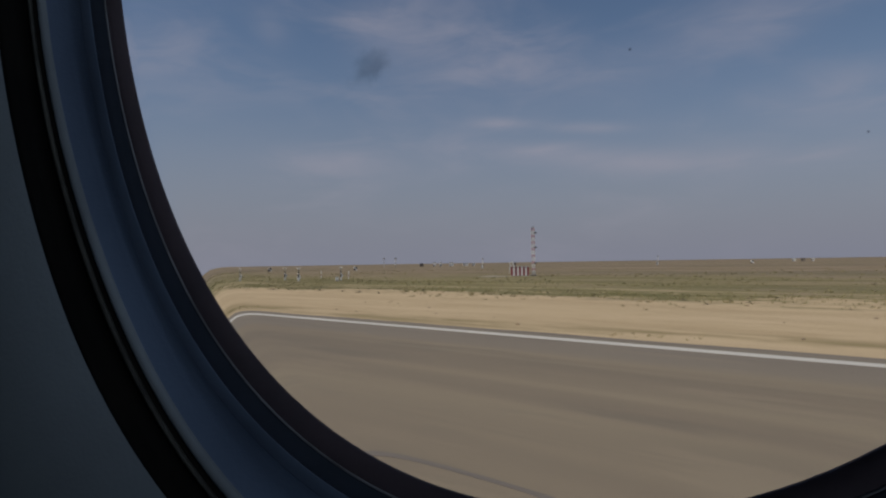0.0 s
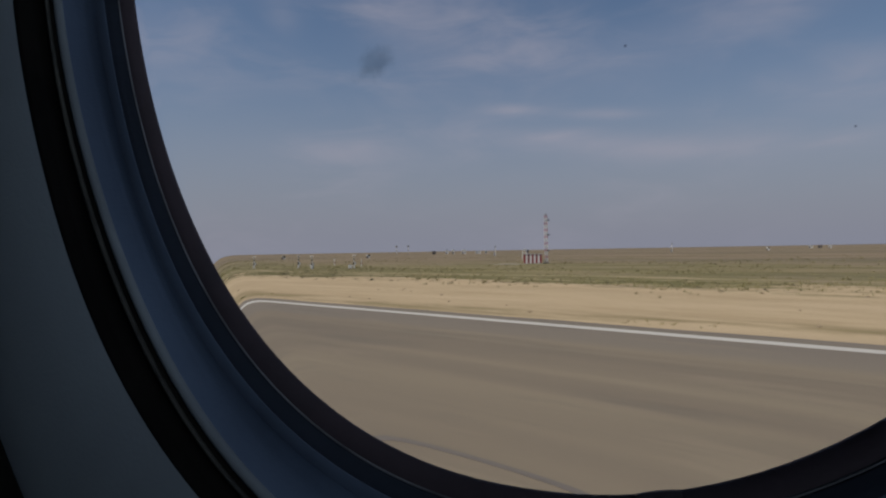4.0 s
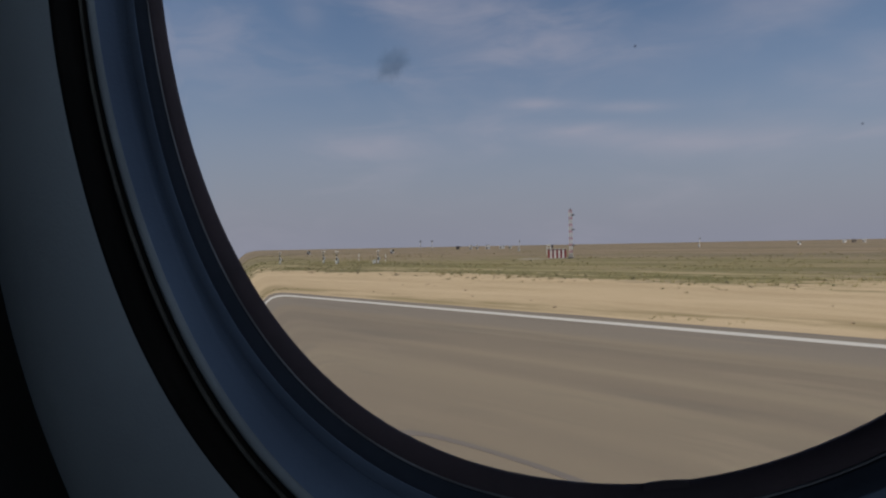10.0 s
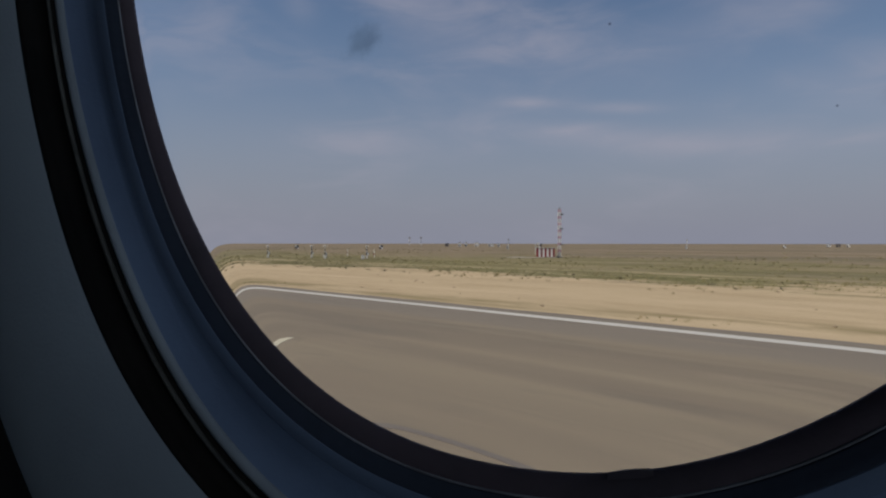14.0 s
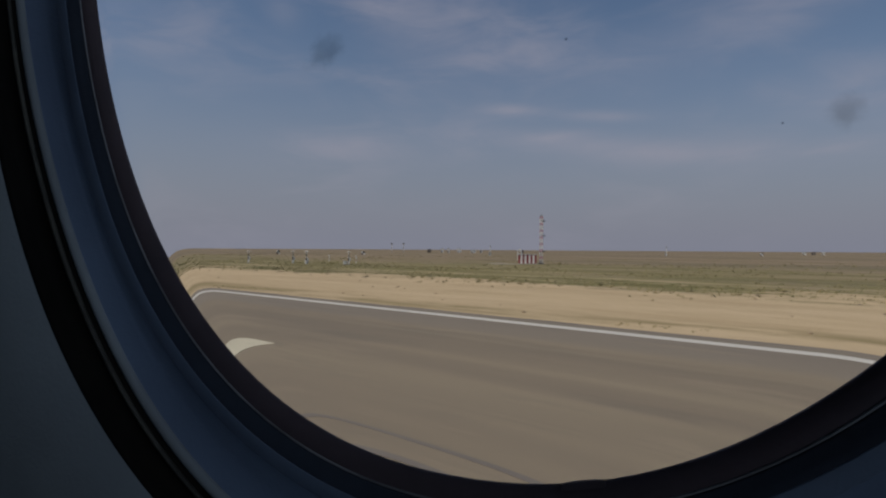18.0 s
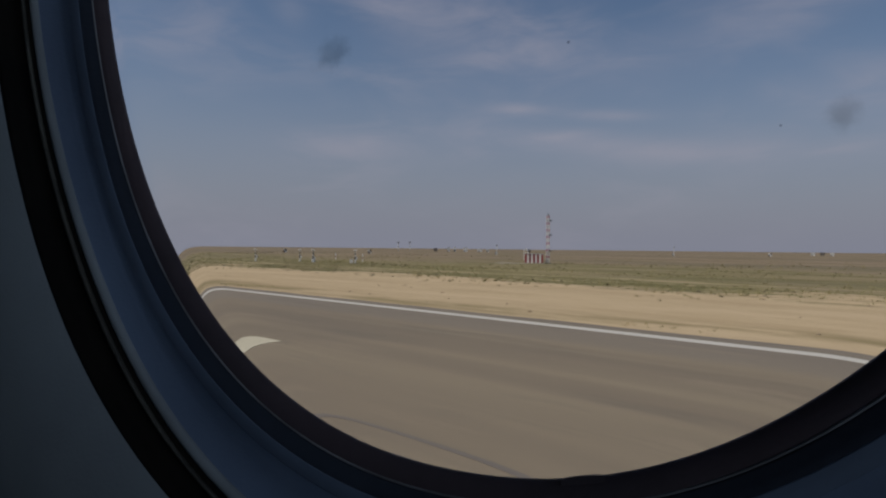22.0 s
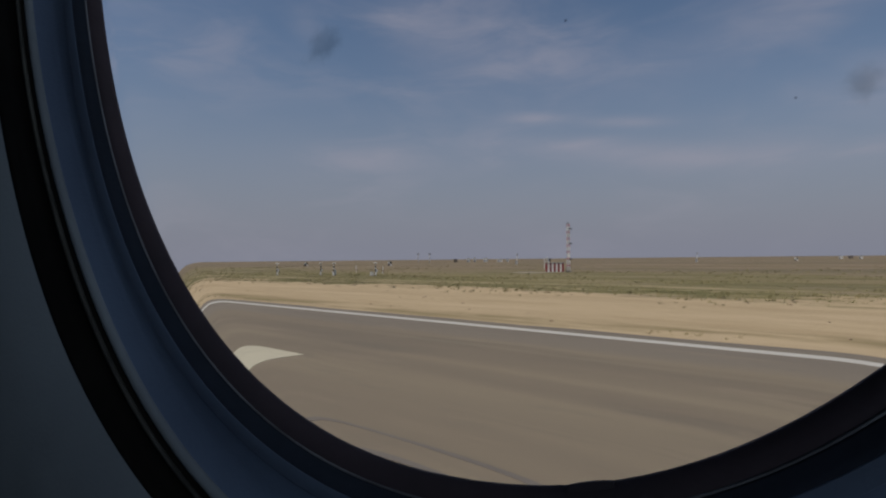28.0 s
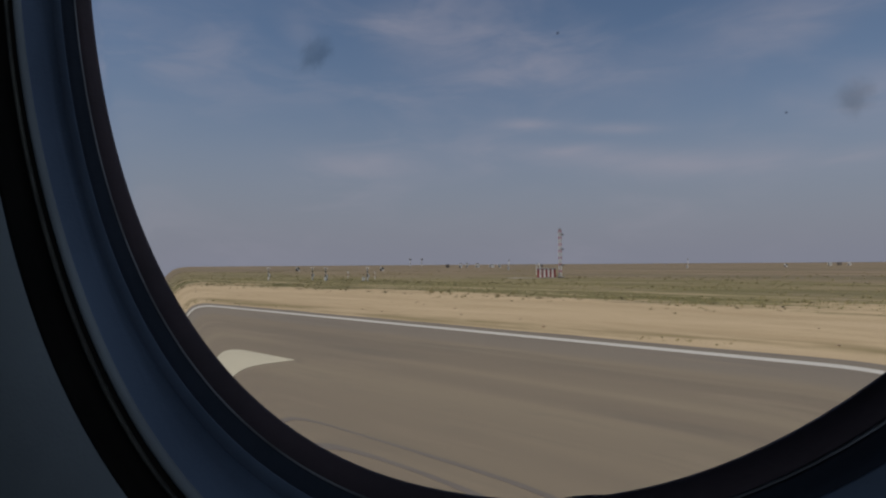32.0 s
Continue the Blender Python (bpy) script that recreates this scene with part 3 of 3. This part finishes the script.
            bar(bm, (*a, z0), (*b, zm), 0.045, 5)
            bar(bm, (*b, zm), (*a, z1), 0.045, 5)
        part("mast_section", bm, WHITE if k % 2 == 0 else FADED, top, "white lattice section" if k % 2 == 0 else "faded red lattice section")
    for z in (3.2, 7.4, 11.3):
        bm = boxed((0.25, -0.6, z), (0.55, 0.6, z + 0.34), 0.02)
        box(bm, (0.55, -0.45, z + 0.05), (0.95, 0.45, z + 0.29), 0.02)
        part("antenna_box", bm, BLACK, top, "dark antenna box")
    bm = boxed((-0.4, -0.4, 12.85), (0.4, 0.4, 12.93))
    bar(bm, (0, 0, 12.9), (0, 0, 13.3), 0.12, 10)
    part("obstruction_lamp", bm, GREY, top, "grey lamp at the tip")
    bm = bmesh.new()
    for z in np.arange(0.4, 12.6, 0.36):
        bar(bm, (-0.16, -half, z), (0.16, -half, z), 0.015, 4)
    bar(bm, (-0.16, -half, 0.3), (-0.16, -half, 12.7), 0.02, 4)
    bar(bm, (0.16, -half, 0.3), (0.16, -half, 12.7), 0.02, 4)
    part("ladder", bm, WHITE, top, "white painted ladder")
    return top


def make_shelter(m):
    top = base("equipment_shelter", m, "low equipment shelter with red and white striped panels", "shelter")
    lx, ly, h = 4.3, 2.4, 2.15
    part("plinth", boxed((-lx / 2 - 0.2, -ly / 2 - 0.2, -0.1), (lx / 2 + 0.2, ly / 2 + 0.2, 0.15), 0.02), CONCRETE, top, "concrete plinth")
    n = 9
    stripes = (RED, WHITE, RED, WHITE, RED, WHITE, RED, WHITE, RED)
    for side in (-1, 1):
        for k in range(n):
            x0 = -lx / 2 + lx * k / n
            y0, y1 = sorted((side * (ly / 2 - 0.06), side * ly / 2))
            pan = part("wall_panel", boxed((x0 + 0.012, y0, 0.15), (x0 + lx / n - 0.012, y1, h), 0.008), stripes[k], top,
                       "red wall panel" if stripes[k] is RED else "white wall panel")
            if side < 0 and k == 2:
                part("vent", boxed((x0 + 0.15, y0 - 0.05, 1.25), (x0 + lx / n - 0.15, y0 + 0.01, 1.75), 0.01), GREY, pan, "grey louvred vent")
    for side in (-1, 1):
        for k in range(2):
            y0 = -ly / 2 + 0.06 + (ly - 0.12) * k / 2
            x0, x1 = sorted((side * (lx / 2 - 0.06), side * lx / 2))
            part("end_panel", boxed((x0, y0 + 0.01, 0.15), (x1, y0 + (ly - 0.12) / 2 - 0.01, h), 0.008), WHITE if k else RED, top)
    roof = part("roof", boxed((-lx / 2 - 0.12, -ly / 2 - 0.12, h), (lx / 2 + 0.12, ly / 2 + 0.12, h + 0.12), 0.03), GREY, top, "flat grey roof")
    door = part("door", boxed((-0.22, -ly / 2 - 0.04, 0.2), (0.22, -ly / 2 - 0.004, 2.0), 0.01), RED, top, "narrow red steel door")
    part("handle", barred((0.16, -ly / 2 - 0.05, 1.0), (0.16, -ly / 2 - 0.05, 1.15), 0.015), GREY, door)
    return top


def make_antenna_frame(m):
    top = base("monitor_antenna_frame", m, "white painted steel antenna frame with slanted props", "antenna")
    for x in (-0.9, 0.3):
        part("upright", barred((x, 0, -0.1), (x, 0, 3.3), 0.09, 8), WHITE, top)
        part("prop", barred((x + 0.1, 0, 2.6), (x + 1.5, 0.3, -0.1), 0.06, 6), WHITE, top)
    for z in (1.3, 2.3, 3.1):
        part("crossbar", barred((-1.1, 0, z), (0.6, 0, z), 0.06, 6), WHITE, top)
    part("aerial", boxed((-0.35, -0.15, 2.9), (0.1, 0.1, 3.6), 0.03), WHITE, top, "white aerial head")
    return top


FACE = lambda x, y: math.degrees(math.atan2(-x, y))         # turned towards the runway's window
make_mast(pose(-82.6, 124.8, 0, 0, 0, 30) @ Matrix.Diagonal((1, 1, 0.91, 1)))
make_shelter(pose(-84.4, 121.6, 0, 0, 0, 34))
make_antenna_frame(pose(-112.0, 157.4, 0, 0, 0, 40))
single("shelter_apron", strip(-92.5, -85.0, 115.2, 119.6, 0.0, 2.0, 0.25, 9), CONCRETE, "pale concrete apron before the shelter", "pavement", kind="structure")


# ------------------------------------------------------------ striped posts, thin posts and cabinets
def make_post(m):
    top = base("striped_light_post", m, "black and white banded post with a broad white cap", "light post", "striped light posts")
    part("foot", boxed((-0.35, -0.35, -0.1), (0.35, 0.35, 0.06), 0.02), CONCRETE, top, "concrete foot")
    r, z = 0.17, 0.06
    for k, (h, mat, rr) in enumerate(((0.72, WHITE, r), (0.62, BLACK, r), (0.30, WHITE, r * 0.8), (0.42, BLACK, r * 0.7), (0.32, WHITE, r * 0.6), (0.22, BLACK, r * 0.5))):
        part("band", barred((0, 0, z), (0, 0, z + h), rr, 14), mat, top, "white band" if mat is WHITE else "black band")
        z += h
    bm = bmesh.new()
    bar(bm, (0, 0, z), (0, 0, z + 0.07), 0.42, 20, 0.46)
    bar(bm, (0, 0, z + 0.07), (0, 0, z + 0.16), 0.46, 20, 0.30)
    part("cap", bm, WHITE, top, "broad white cap")
    bx = part("junction_box", boxed((0.12, -0.18, 0.75), (0.42, 0.18, 1.35), 0.02), WHITE, top, "white junction box")
    part("lid", boxed((0.42, -0.15, 0.8), (0.44, 0.15, 1.3), 0.005), GREY, bx)
    return top


def make_thin_post(m):
    top = base("thin_marker_post", m, "thin white marker post in dry grass", "marker post", "thin marker posts")
    part("shaft", barred((0, 0, -0.1), (0, 0, 1.45), 0.09, 10), WHITE, top)
    part("band", barred((0, 0, 0.62), (0, 0, 0.85), 0.1, 10), RED, top, "red band")
    part("head", barred((0, 0, 1.45), (0, 0, 1.85), 0.14, 12, 0.05), WHITE, top, "pointed white head")
    return top


def make_cabinet(m):
    top = base("field_cabinet", m, "small white field cabinet on a concrete foot", "cabinet", "field cabinets")
    part("foot", boxed((-0.4, -0.3, -0.1), (0.4, 0.3, 0.08), 0.02), CONCRETE, top, "concrete foot")
    part("body", boxed((-0.33, -0.24, 0.08), (0.33, 0.24, 0.76), 0.02), WHITE, top)
    part("roof", boxed((-0.38, -0.29, 0.76), (0.38, 0.29, 0.82), 0.015), GREY, top)
    d = part("door", boxed((-0.28, -0.255, 0.14), (0.28, -0.242, 0.72), 0.004), WHITE, top)
    part("handle", boxed((0.18, -0.28, 0.4), (0.22, -0.255, 0.52), 0.004), BLACK, d)
    return top


spots = [(-130.4, 73.7), (-121.6, 80.1), (-110.4, 76.1), (-103.6, 82.2)]
first = make_post(pose(*spots[0], 0, 0, 0, 35))
for x, y in spots[1:]:
    copy_thing(first, pose(x, y, 0, 0, 0, FACE(x, y)))
spots = [(-135.7, 100.9), (-115.2, 93.7)]
first = make_thin_post(pose(*spots[0], 0))
for x, y in spots[1:]:
    copy_thing(first, pose(x, y, 0))
spots = [(-118.9, 82.0), (-103.0, 80.7)]
first = make_cabinet(pose(*spots[0], 0, 0, 0, 30))
for x, y in spots[1:]:
    copy_thing(first, pose(x, y, 0, 0, 0, 40))


# ------------------------------------------------------------ far things along the horizon
def make_hut(m, size, walls, label):
    top = base("hut", m, label, "hut", "far huts")
    lx, ly, h = size
    part("wall", boxed((-lx / 2, -ly / 2, -0.1), (lx / 2, ly / 2, h), 0.03), walls, top)
    part("roof", boxed((-lx / 2 - 0.2, -ly / 2 - 0.2, h), (lx / 2 + 0.2, ly / 2 + 0.2, h + 0.2), 0.05), GREY, top)
    part("door", boxed((-lx / 4 - 0.5, -ly / 2 - 0.06, 0.0), (-lx / 4 + 0.5, -ly / 2 - 0.01, 2.1), 0.01), BLACK, top)
    part("window", boxed((lx / 4 - 0.5, -ly / 2 - 0.05, 1.2), (lx / 4 + 0.5, -ly / 2 - 0.01, 2.0), 0.01), BLACK, top)
    return top


for x, y, size, mat in ((-451.7, 467.4, (4, 3, 3.4), RUST), (-441.6, 477.0, (3.2, 3, 4.2), WHITE), (-436.7, 481.5, (2.4, 3, 4.6), WHITE),
                        (-428.1, 489.1, (4.5, 3, 4.2), WHITE), (-416.6, 498.9, (5.5, 3, 3.0), WHITE), (-410.1, 504.3, (3, 3, 3.0), WHITE),
                        (-346.1, 490.1, (2.6, 2, 3.0), RUST), (-144.2, 685.0, (3.6, 3, 2.6), WHITE), (-136.5, 686.6, (4, 3, 3.0), RUST), (-128.5, 688.1, (3, 3, 2.8), WHITE)):
    make_hut(pose(x, y, 0, 0, 0, FACE(x, y)), size, mat, "far white hut on the horizon" if mat is WHITE else "far brown hut on the horizon")


def make_far_antenna(m):
    top = base("far_antenna", m, "far banded antenna tower with two panel heads", "antenna", "far antennas")
    for k in range(5):
        part("mast_section", barred((0, 0, 1.9 * k - (0.1 if k == 0 else 0)), (0, 0, 1.9 * (k + 1)), 0.34, 10), WHITE if k % 2 else GREY, top)
    part("head", boxed((-1.2, -0.4, 8.6), (1.2, 0.4, 10.0), 0.05), GREY, top, "grey panel head")
    return top


a = make_far_antenna(pose(-479.7, 438.7, 0, 0, 0, 47))
copy_thing(a, pose(-471.0, 447.5, 0, 0, 0, 47))


def make_far_mast(m):
    top = base("thin_white_mast", m, "thin pale mast standing far off in the steppe", "mast", "thin masts")
    part("pole", barred((0, 0, -0.1), (0, 0, 5.2), 0.28, 8, 0.12), WHITE, top)
    part("cabinet", boxed((-0.9, -0.6, -0.1), (-0.3, 0.3, 2.0), 0.03), GREY, top)
    part("tip", boxed((-0.4, -0.25, 5.2), (0.4, 0.25, 6.0), 0.04), GREY, top)
    return top


a = make_far_mast(pose(-222.8, 282.8, 0))
copy_thing(a, pose(-160.3, 388.2, 0))


def make_marker(m):
    top = base("checkered_marker", m, "small black and white checkered marker board", "marker board", "checkered markers")
    for i in range(2):
        for j in range(2):
            part("board", boxed((-0.9 + i * 0.9, -0.06, 0.5 + j * 0.9), (-0.004 + i * 0.9, 0.06, 1.396 + j * 0.9), 0.01), WHITE if (i + j) % 2 else BLACK, top)
    for x in (-0.7, 0.7):
        part("leg", barred((x, 0.1, -0.1), (x, 0.1, 1.4), 0.05, 6), GREY, top)
    return top


a = make_marker(pose(-279.7, 175.1, 0, 0, 0, 58))
copy_thing(a, pose(-230.6, 191.9, 0, 0, 0, 50))
copy_thing(a, pose(-108.3, 405.8, 0, 0, 0, 15))


# ------------------------------------------------------------ the cabin wall with its oval window
SEG = 192


def rim(a):
    """A point of the opening's outline and its outward normal."""
    c, d = math.cos(a), math.sin(a)
    u, v = math.copysign(abs(c) ** (2 / ROUND), c), math.copysign(abs(d) ** (2 / ROUND), d)
    n = Vector((math.copysign(abs(u) ** (ROUND - 1), u) / WA, 0, math.copysign(abs(v) ** (ROUND - 1), v) / WB)).normalized()
    return Vector((WA * u, 0, WB * v)), n


def bulge(a, at, wide):
    d = math.degrees(a) - at
    return math.exp(-(d / wide) ** 2)


def oval(off, depth):
    """The opening's outline pushed outwards by off, at a depth along the wall's normal. The mouldings are not quite concentric."""
    pts = []
    for k in range(SEG):
        a = 2 * math.pi * (k + 0.5) / SEG
        p, n = rim(a)
        lip = float(np.interp(off, (0.002, 0.0042, 0.009, 0.013), (0, 1, 1, 0))) * -0.0012 * bulge(a, 203, 26)
        bead = float(np.interp(off, (0.012, 0.020, 0.0285, 0.0318), (0, 1, 1, 0))) * -0.0040 * bulge(a, 222, 25)
        edge = float(np.interp(off, (0.0300, 0.0320, 0.050, 0.080), (0, 1, 1, 0))) * 0.0036 * bulge(a, 192, 16)
        pts.append(p + n * (off + lip + bead + edge) + Vector((0, depth, 0)))
    return pts


def framed(depth, x0, x1, z0, z1):
    """The same number of points spread round an oblong."""
    pts = []
    for k in range(SEG):
        a = 2 * math.pi * (k + 0.5) / SEG
        c, s = math.cos(a), math.sin(a)
        r = min((x1 if c > 0 else -x0) / max(1e-6, abs(c)), (z1 if s > 0 else -z0) / max(1e-6, abs(s)))
        pts.append(Vector((c * r, depth, s * r)))
    for cx, cz in ((x1, z1), (x0, z1), (x0, z0), (x1, z0)):
        pts[int((math.atan2(cz, cx) % (2 * math.pi)) / (2 * math.pi) * SEG) % SEG] = Vector((cx, depth, cz))
    return pts


def loft(rings, closed=False, cap=False):
    bm = bmesh.new()
    vs = [[bm.verts.new(c) for c in ring] for ring in rings]
    pairs = list(zip(vs, vs[1:])) + ([(vs[-1], vs[0])] if closed else [])
    for a, b in pairs:
        for k in range(SEG):
            bm.faces.new((a[k], a[(k + 1) % SEG], b[(k + 1) % SEG], b[k]))
    bmesh.ops.recalc_face_normals(bm, faces=bm.faces[:])
    return bm


def curve_profile(points, steps=5):
    """A smooth line through (off, depth) points."""
    out = []
    for i in range(len(points) - 1):
        p0, p1, p2, p3 = points[max(0, i - 1)], points[i], points[i + 1], points[min(len(points) - 1, i + 2)]
        for s in range(steps):
            t = s / steps
            out.append(tuple(0.5 * (2 * p1[j] + (p2[j] - p0[j]) * t + (2 * p0[j] - 5 * p1[j] + 4 * p2[j] - p3[j]) * t * t
                                    + (3 * p1[j] - p0[j] - 3 * p2[j] + p3[j]) * t ** 3) for j in range(2)))
    return out + [tuple(points[-1])]


window = base("window_1", CABIN, "oval aircraft cabin window in dark rubber and grey plastic", "window", kind="structure")
mm = lambda pts: [(a / 1000, b / 1000) for a, b in pts]
part("gasket", loft([oval(*p) for p in mm([(0, 0.2), (0.25, -0.5), (2.0, -1.5), (4.2, -2.4), (6, -1.9), (33, 1.2), (33, 1.75), (8, 1.7), (0.6, 0.8)])], closed=True),
     GASKET, window, "dark rubber gasket round the pane", smooth=True)
part("gasket_edge", loft([oval(*p) for p in mm([(4.3, -2.3), (4.4, -2.65), (4.65, -2.7), (4.9, -2.3), (4.6, -1.9)])], closed=True),
     EDGE, window, "pale worn edge of the gasket", smooth=True)
# two darker bands paint the bezel's shade fading towards the gasket
part("bezel_shade_inner", loft([oval(*p) for p in mm(curve_profile([(4.9, -2.35), (6.2, -3.0), (7.4, -3.6), (8.6, -3.93)], 3) + [(9.2, -1.8), (5.6, -1.3)])], closed=True),
     SHADE_DARK, window, "navy innermost band of the bezel, shade painted in its colour", smooth=True)
part("bezel_shade_mid", loft([oval(*p) for p in mm(curve_profile([(8.5, -3.95), (9.6, -4.0), (10.8, -3.86), (12.2, -3.53)], 3) + [(12.4, -1.6), (8.7, -1.6)])], closed=True),
     SHADE_MID, window, "darker blue band of the bezel, half shade painted in its colour", smooth=True)
part("bezel", loft([oval(*p) for p in mm(curve_profile([(12.1, -3.55), (14, -3.2), (17, -2.95), (19, -3.05), (21, -3.5), (23, -4.35), (25.2, -5.5)]) + [(28, -4), (33, 1.1), (12.2, -1.3)])], closed=True),
     BEZEL, window, "blue-grey plastic inner bezel", smooth=True)
part("bead", loft([oval(*p) for p in mm([(25.0, -4.8), (24.3, -5.4), (24.5, -6.0), (25.2, -6.6), (26.2, -6.75), (27.0, -6.3), (27.4, -5.4), (27.4, -4.2)])], closed=True),
     BEAD, window, "raised grey plastic bead", smooth=True)
part("seal", loft([oval(*p) for p in mm([(27.0, -5.2), (27.8, -4.6), (28.4, -6.8), (29.0, -7.2), (29.5, -5.8), (31.2, -5.9), (31.6, -8.4), (31.8, -10.5), (32.4, -11.0), (33.2, -11.0), (36, -9), (36, -2.5), (27.0, -2.5)])], closed=True),
     SEAL_GAP, window, "black rubber seal in the groove", smooth=True)
# thin pale ridge that paints the highlight along the seal
part("seal_lip", loft([oval(*p) for p in mm([(28.3, -6.7), (28.5, -7.3), (28.85, -7.5), (29.1, -7.2), (28.9, -6.7)])], closed=True),
     RIDGE_GLINT, window, "thin ridge of the black seal, caught light painted paler", smooth=True)
tab = bmesh.new()
rows = []
for k in range(25):
    a, e = -1.43 + 0.0026 * k, 0.0004 * math.sin(math.pi * k / 24) ** 0.7
    p, n = rim(a)
    rows.append([tab.verts.new(p + n * 0.001 + Vector((0, d, 0)) if q == 0 else p - n * e + Vector((0, d, 0))) for q, d in ((0, -0.0012), (1, -0.0008), (1, 0.0001), (0, 0.0004))])
for p, q in zip(rows, rows[1:]):
    for k in range(4):
        tab.faces.new((p[k], q[k], q[(k + 1) % 4], p[(k + 1) % 4]))
tab.faces.new(rows[0])
tab.faces.new(rows[-1][::-1])
bmesh.ops.recalc_face_normals(tab, faces=tab.faces[:])
part("gasket_tab", tab, GASKET, window, "frayed bit of the gasket's lip")


def pane_rings(face):
    """Rings from the middle outwards; the outer face rounds off towards its rim, more so at the fore end."""
    rings = []
    flat = face(-0.020)
    for k in range(1, 8):
        rings.append([Vector((p.x * k / 8, p.y, p.z * k / 8)) for p in oval(-0.020, flat)])
    for off in [-0.020 + 0.0017 * i for i in range(32)]:
        ring = oval(off, 0.0)
        for k, p in enumerate(ring):
            p.y = flat + (face(off) - flat) * (0.62 - 0.38 * math.cos(2 * math.pi * (k + 0.5) / SEG))
        rings.append(ring)
    return rings


def outer_face(off):
    u = max(0.0, off + 0.0045) / 0.0095
    return 0.0062 - 0.062 * 0.0095 / 3.0 * min(u, 1.5) ** 3.0


def make_pane():
    bm = bmesh.new()
    loops = {}
    for tag, face in (("in", lambda off: 0.0022), ("out", outer_face)):
        rings = pane_rings(face)
        vs = [[bm.verts.new(c) for c in ring] for ring in rings]
        mid = bm.verts.new((0, face(-0.020), 0))
        for k in range(SEG):
            bm.faces.new((mid, vs[0][k], vs[0][(k + 1) % SEG]))
            for a, b in zip(vs, vs[1:]):
                bm.faces.new((a[k], a[(k + 1) % SEG], b[(k + 1) % SEG], b[k]))
        loops[tag] = vs[-1]
    for k in range(SEG):
        bm.faces.new((loops["in"][k], loops["in"][(k + 1) % SEG], loops["out"][(k + 1) % SEG], loops["out"][k]))
    bmesh.ops.recalc_face_normals(bm, faces=bm.faces[:])
    ob = part("pane", bm, GLASS, window, "clear acrylic pane with a rounded rim", smooth=True)
    ob.visible_shadow = False
    return ob


make_pane()

# the wall panel inside, and the aircraft's skin outside
XF, XA, Z0, Z1 = -1.7, 5.2, -1.15, 1.05
part("surround", loft([oval(*p) for p in mm([(36, -3), (34.8, -7), (33.4, -9.2), (32.2, -9.8)]
                                            + curve_profile([(32.2, -10.6), (37, -12.0), (44, -13.3), (52, -13.7), (62, -13.1), (74, -10.8), (85, -7.2), (93.5, -3.8)])
                                            + [(94.5, -1.5)])], closed=True), PANEL, window, "grey plastic window surround", smooth=True)
# black sheet: the gap's shade put into the colour
part("gap_shade", loft([oval(*p) for p in mm([(92, -2.8), (140, -2.8), (140, -1), (92, -1)])], closed=True), SEAL_GAP, window, "black sheet painted as the shade in the gap round the surround", smooth=False)
side = single("wall_side", loft([oval(0.138, -0.001), oval(0.138, -0.016), oval(0.140, -0.020), oval(0.146, -0.022),
                                 framed(-0.022, XF, XA, Z0, Z1), framed(0.026, XF, XA, Z0, Z1), oval(0.20, 0.024)]), PANEL,
              "grey plastic cabin side panel round the window", "wall", kind="structure", smooth=False)
side.matrix_basis = CABIN
skin = single("wall_skin", loft([oval(0.033, 0.0075), oval(0.10, 0.0255), oval(0.13, 0.0285), framed(0.030, XF, XA, Z0, Z1), framed(0.036, XF, XA, Z0, Z1), oval(0.13, 0.036), oval(0.105, 0.0275)], closed=False),
              SKIN, "white painted aircraft skin round the window", "wall", kind="structure", smooth=False)
skin.matrix_basis = CABIN
DEEP = 2.4
for name, lo, hi, mat, label, cat in (
        ("floor", (XF, -DEEP, Z0 - 0.05), (XA, 0.03, Z0), CARPET, "dark carpeted cabin floor", "floor"),
        ("ceiling", (XF, -DEEP, Z1), (XA, 0.03, Z1 + 0.05), PANEL, "plain grey cabin ceiling", "ceiling"),
        ("wall_fore", (XF - 0.05, -DEEP, Z0 - 0.05), (XF, 0.03, Z1 + 0.05), PANEL, "plain grey cabin wall towards the nose", "wall"),
        ("wall_aft", (XA, -DEEP, Z0 - 0.05), (XA + 0.05, 0.03, Z1 + 0.05), PANEL, "plain grey cabin wall towards the tail", "wall")):
    single(name, boxed(lo, hi), mat, label, cat, kind="structure").matrix_basis = CABIN
bm = bmesh.new()
xs = (XF - 0.05, FAR_WINDOWS[0] - 0.13, FAR_WINDOWS[0] + 0.13, FAR_WINDOWS[1] - 0.13, FAR_WINDOWS[1] + 0.13, XA + 0.05)
for k in range(5):
    if k in (1, 3):
        box(bm, (xs[k], -DEEP - 0.05, Z0 - 0.05), (xs[k + 1], -DEEP, 0.27))
        box(bm, (xs[k], -DEEP - 0.05, 0.63), (xs[k + 1], -DEEP, Z1 + 0.05))
    else:
        box(bm, (xs[k], -DEEP - 0.05, Z0 - 0.05), (xs[k + 1], -DEEP, Z1 + 0.05))
single("wall_far", bm, PANEL, "plain grey far cabin wall with two windows", "wall", kind="structure").matrix_basis = CABIN
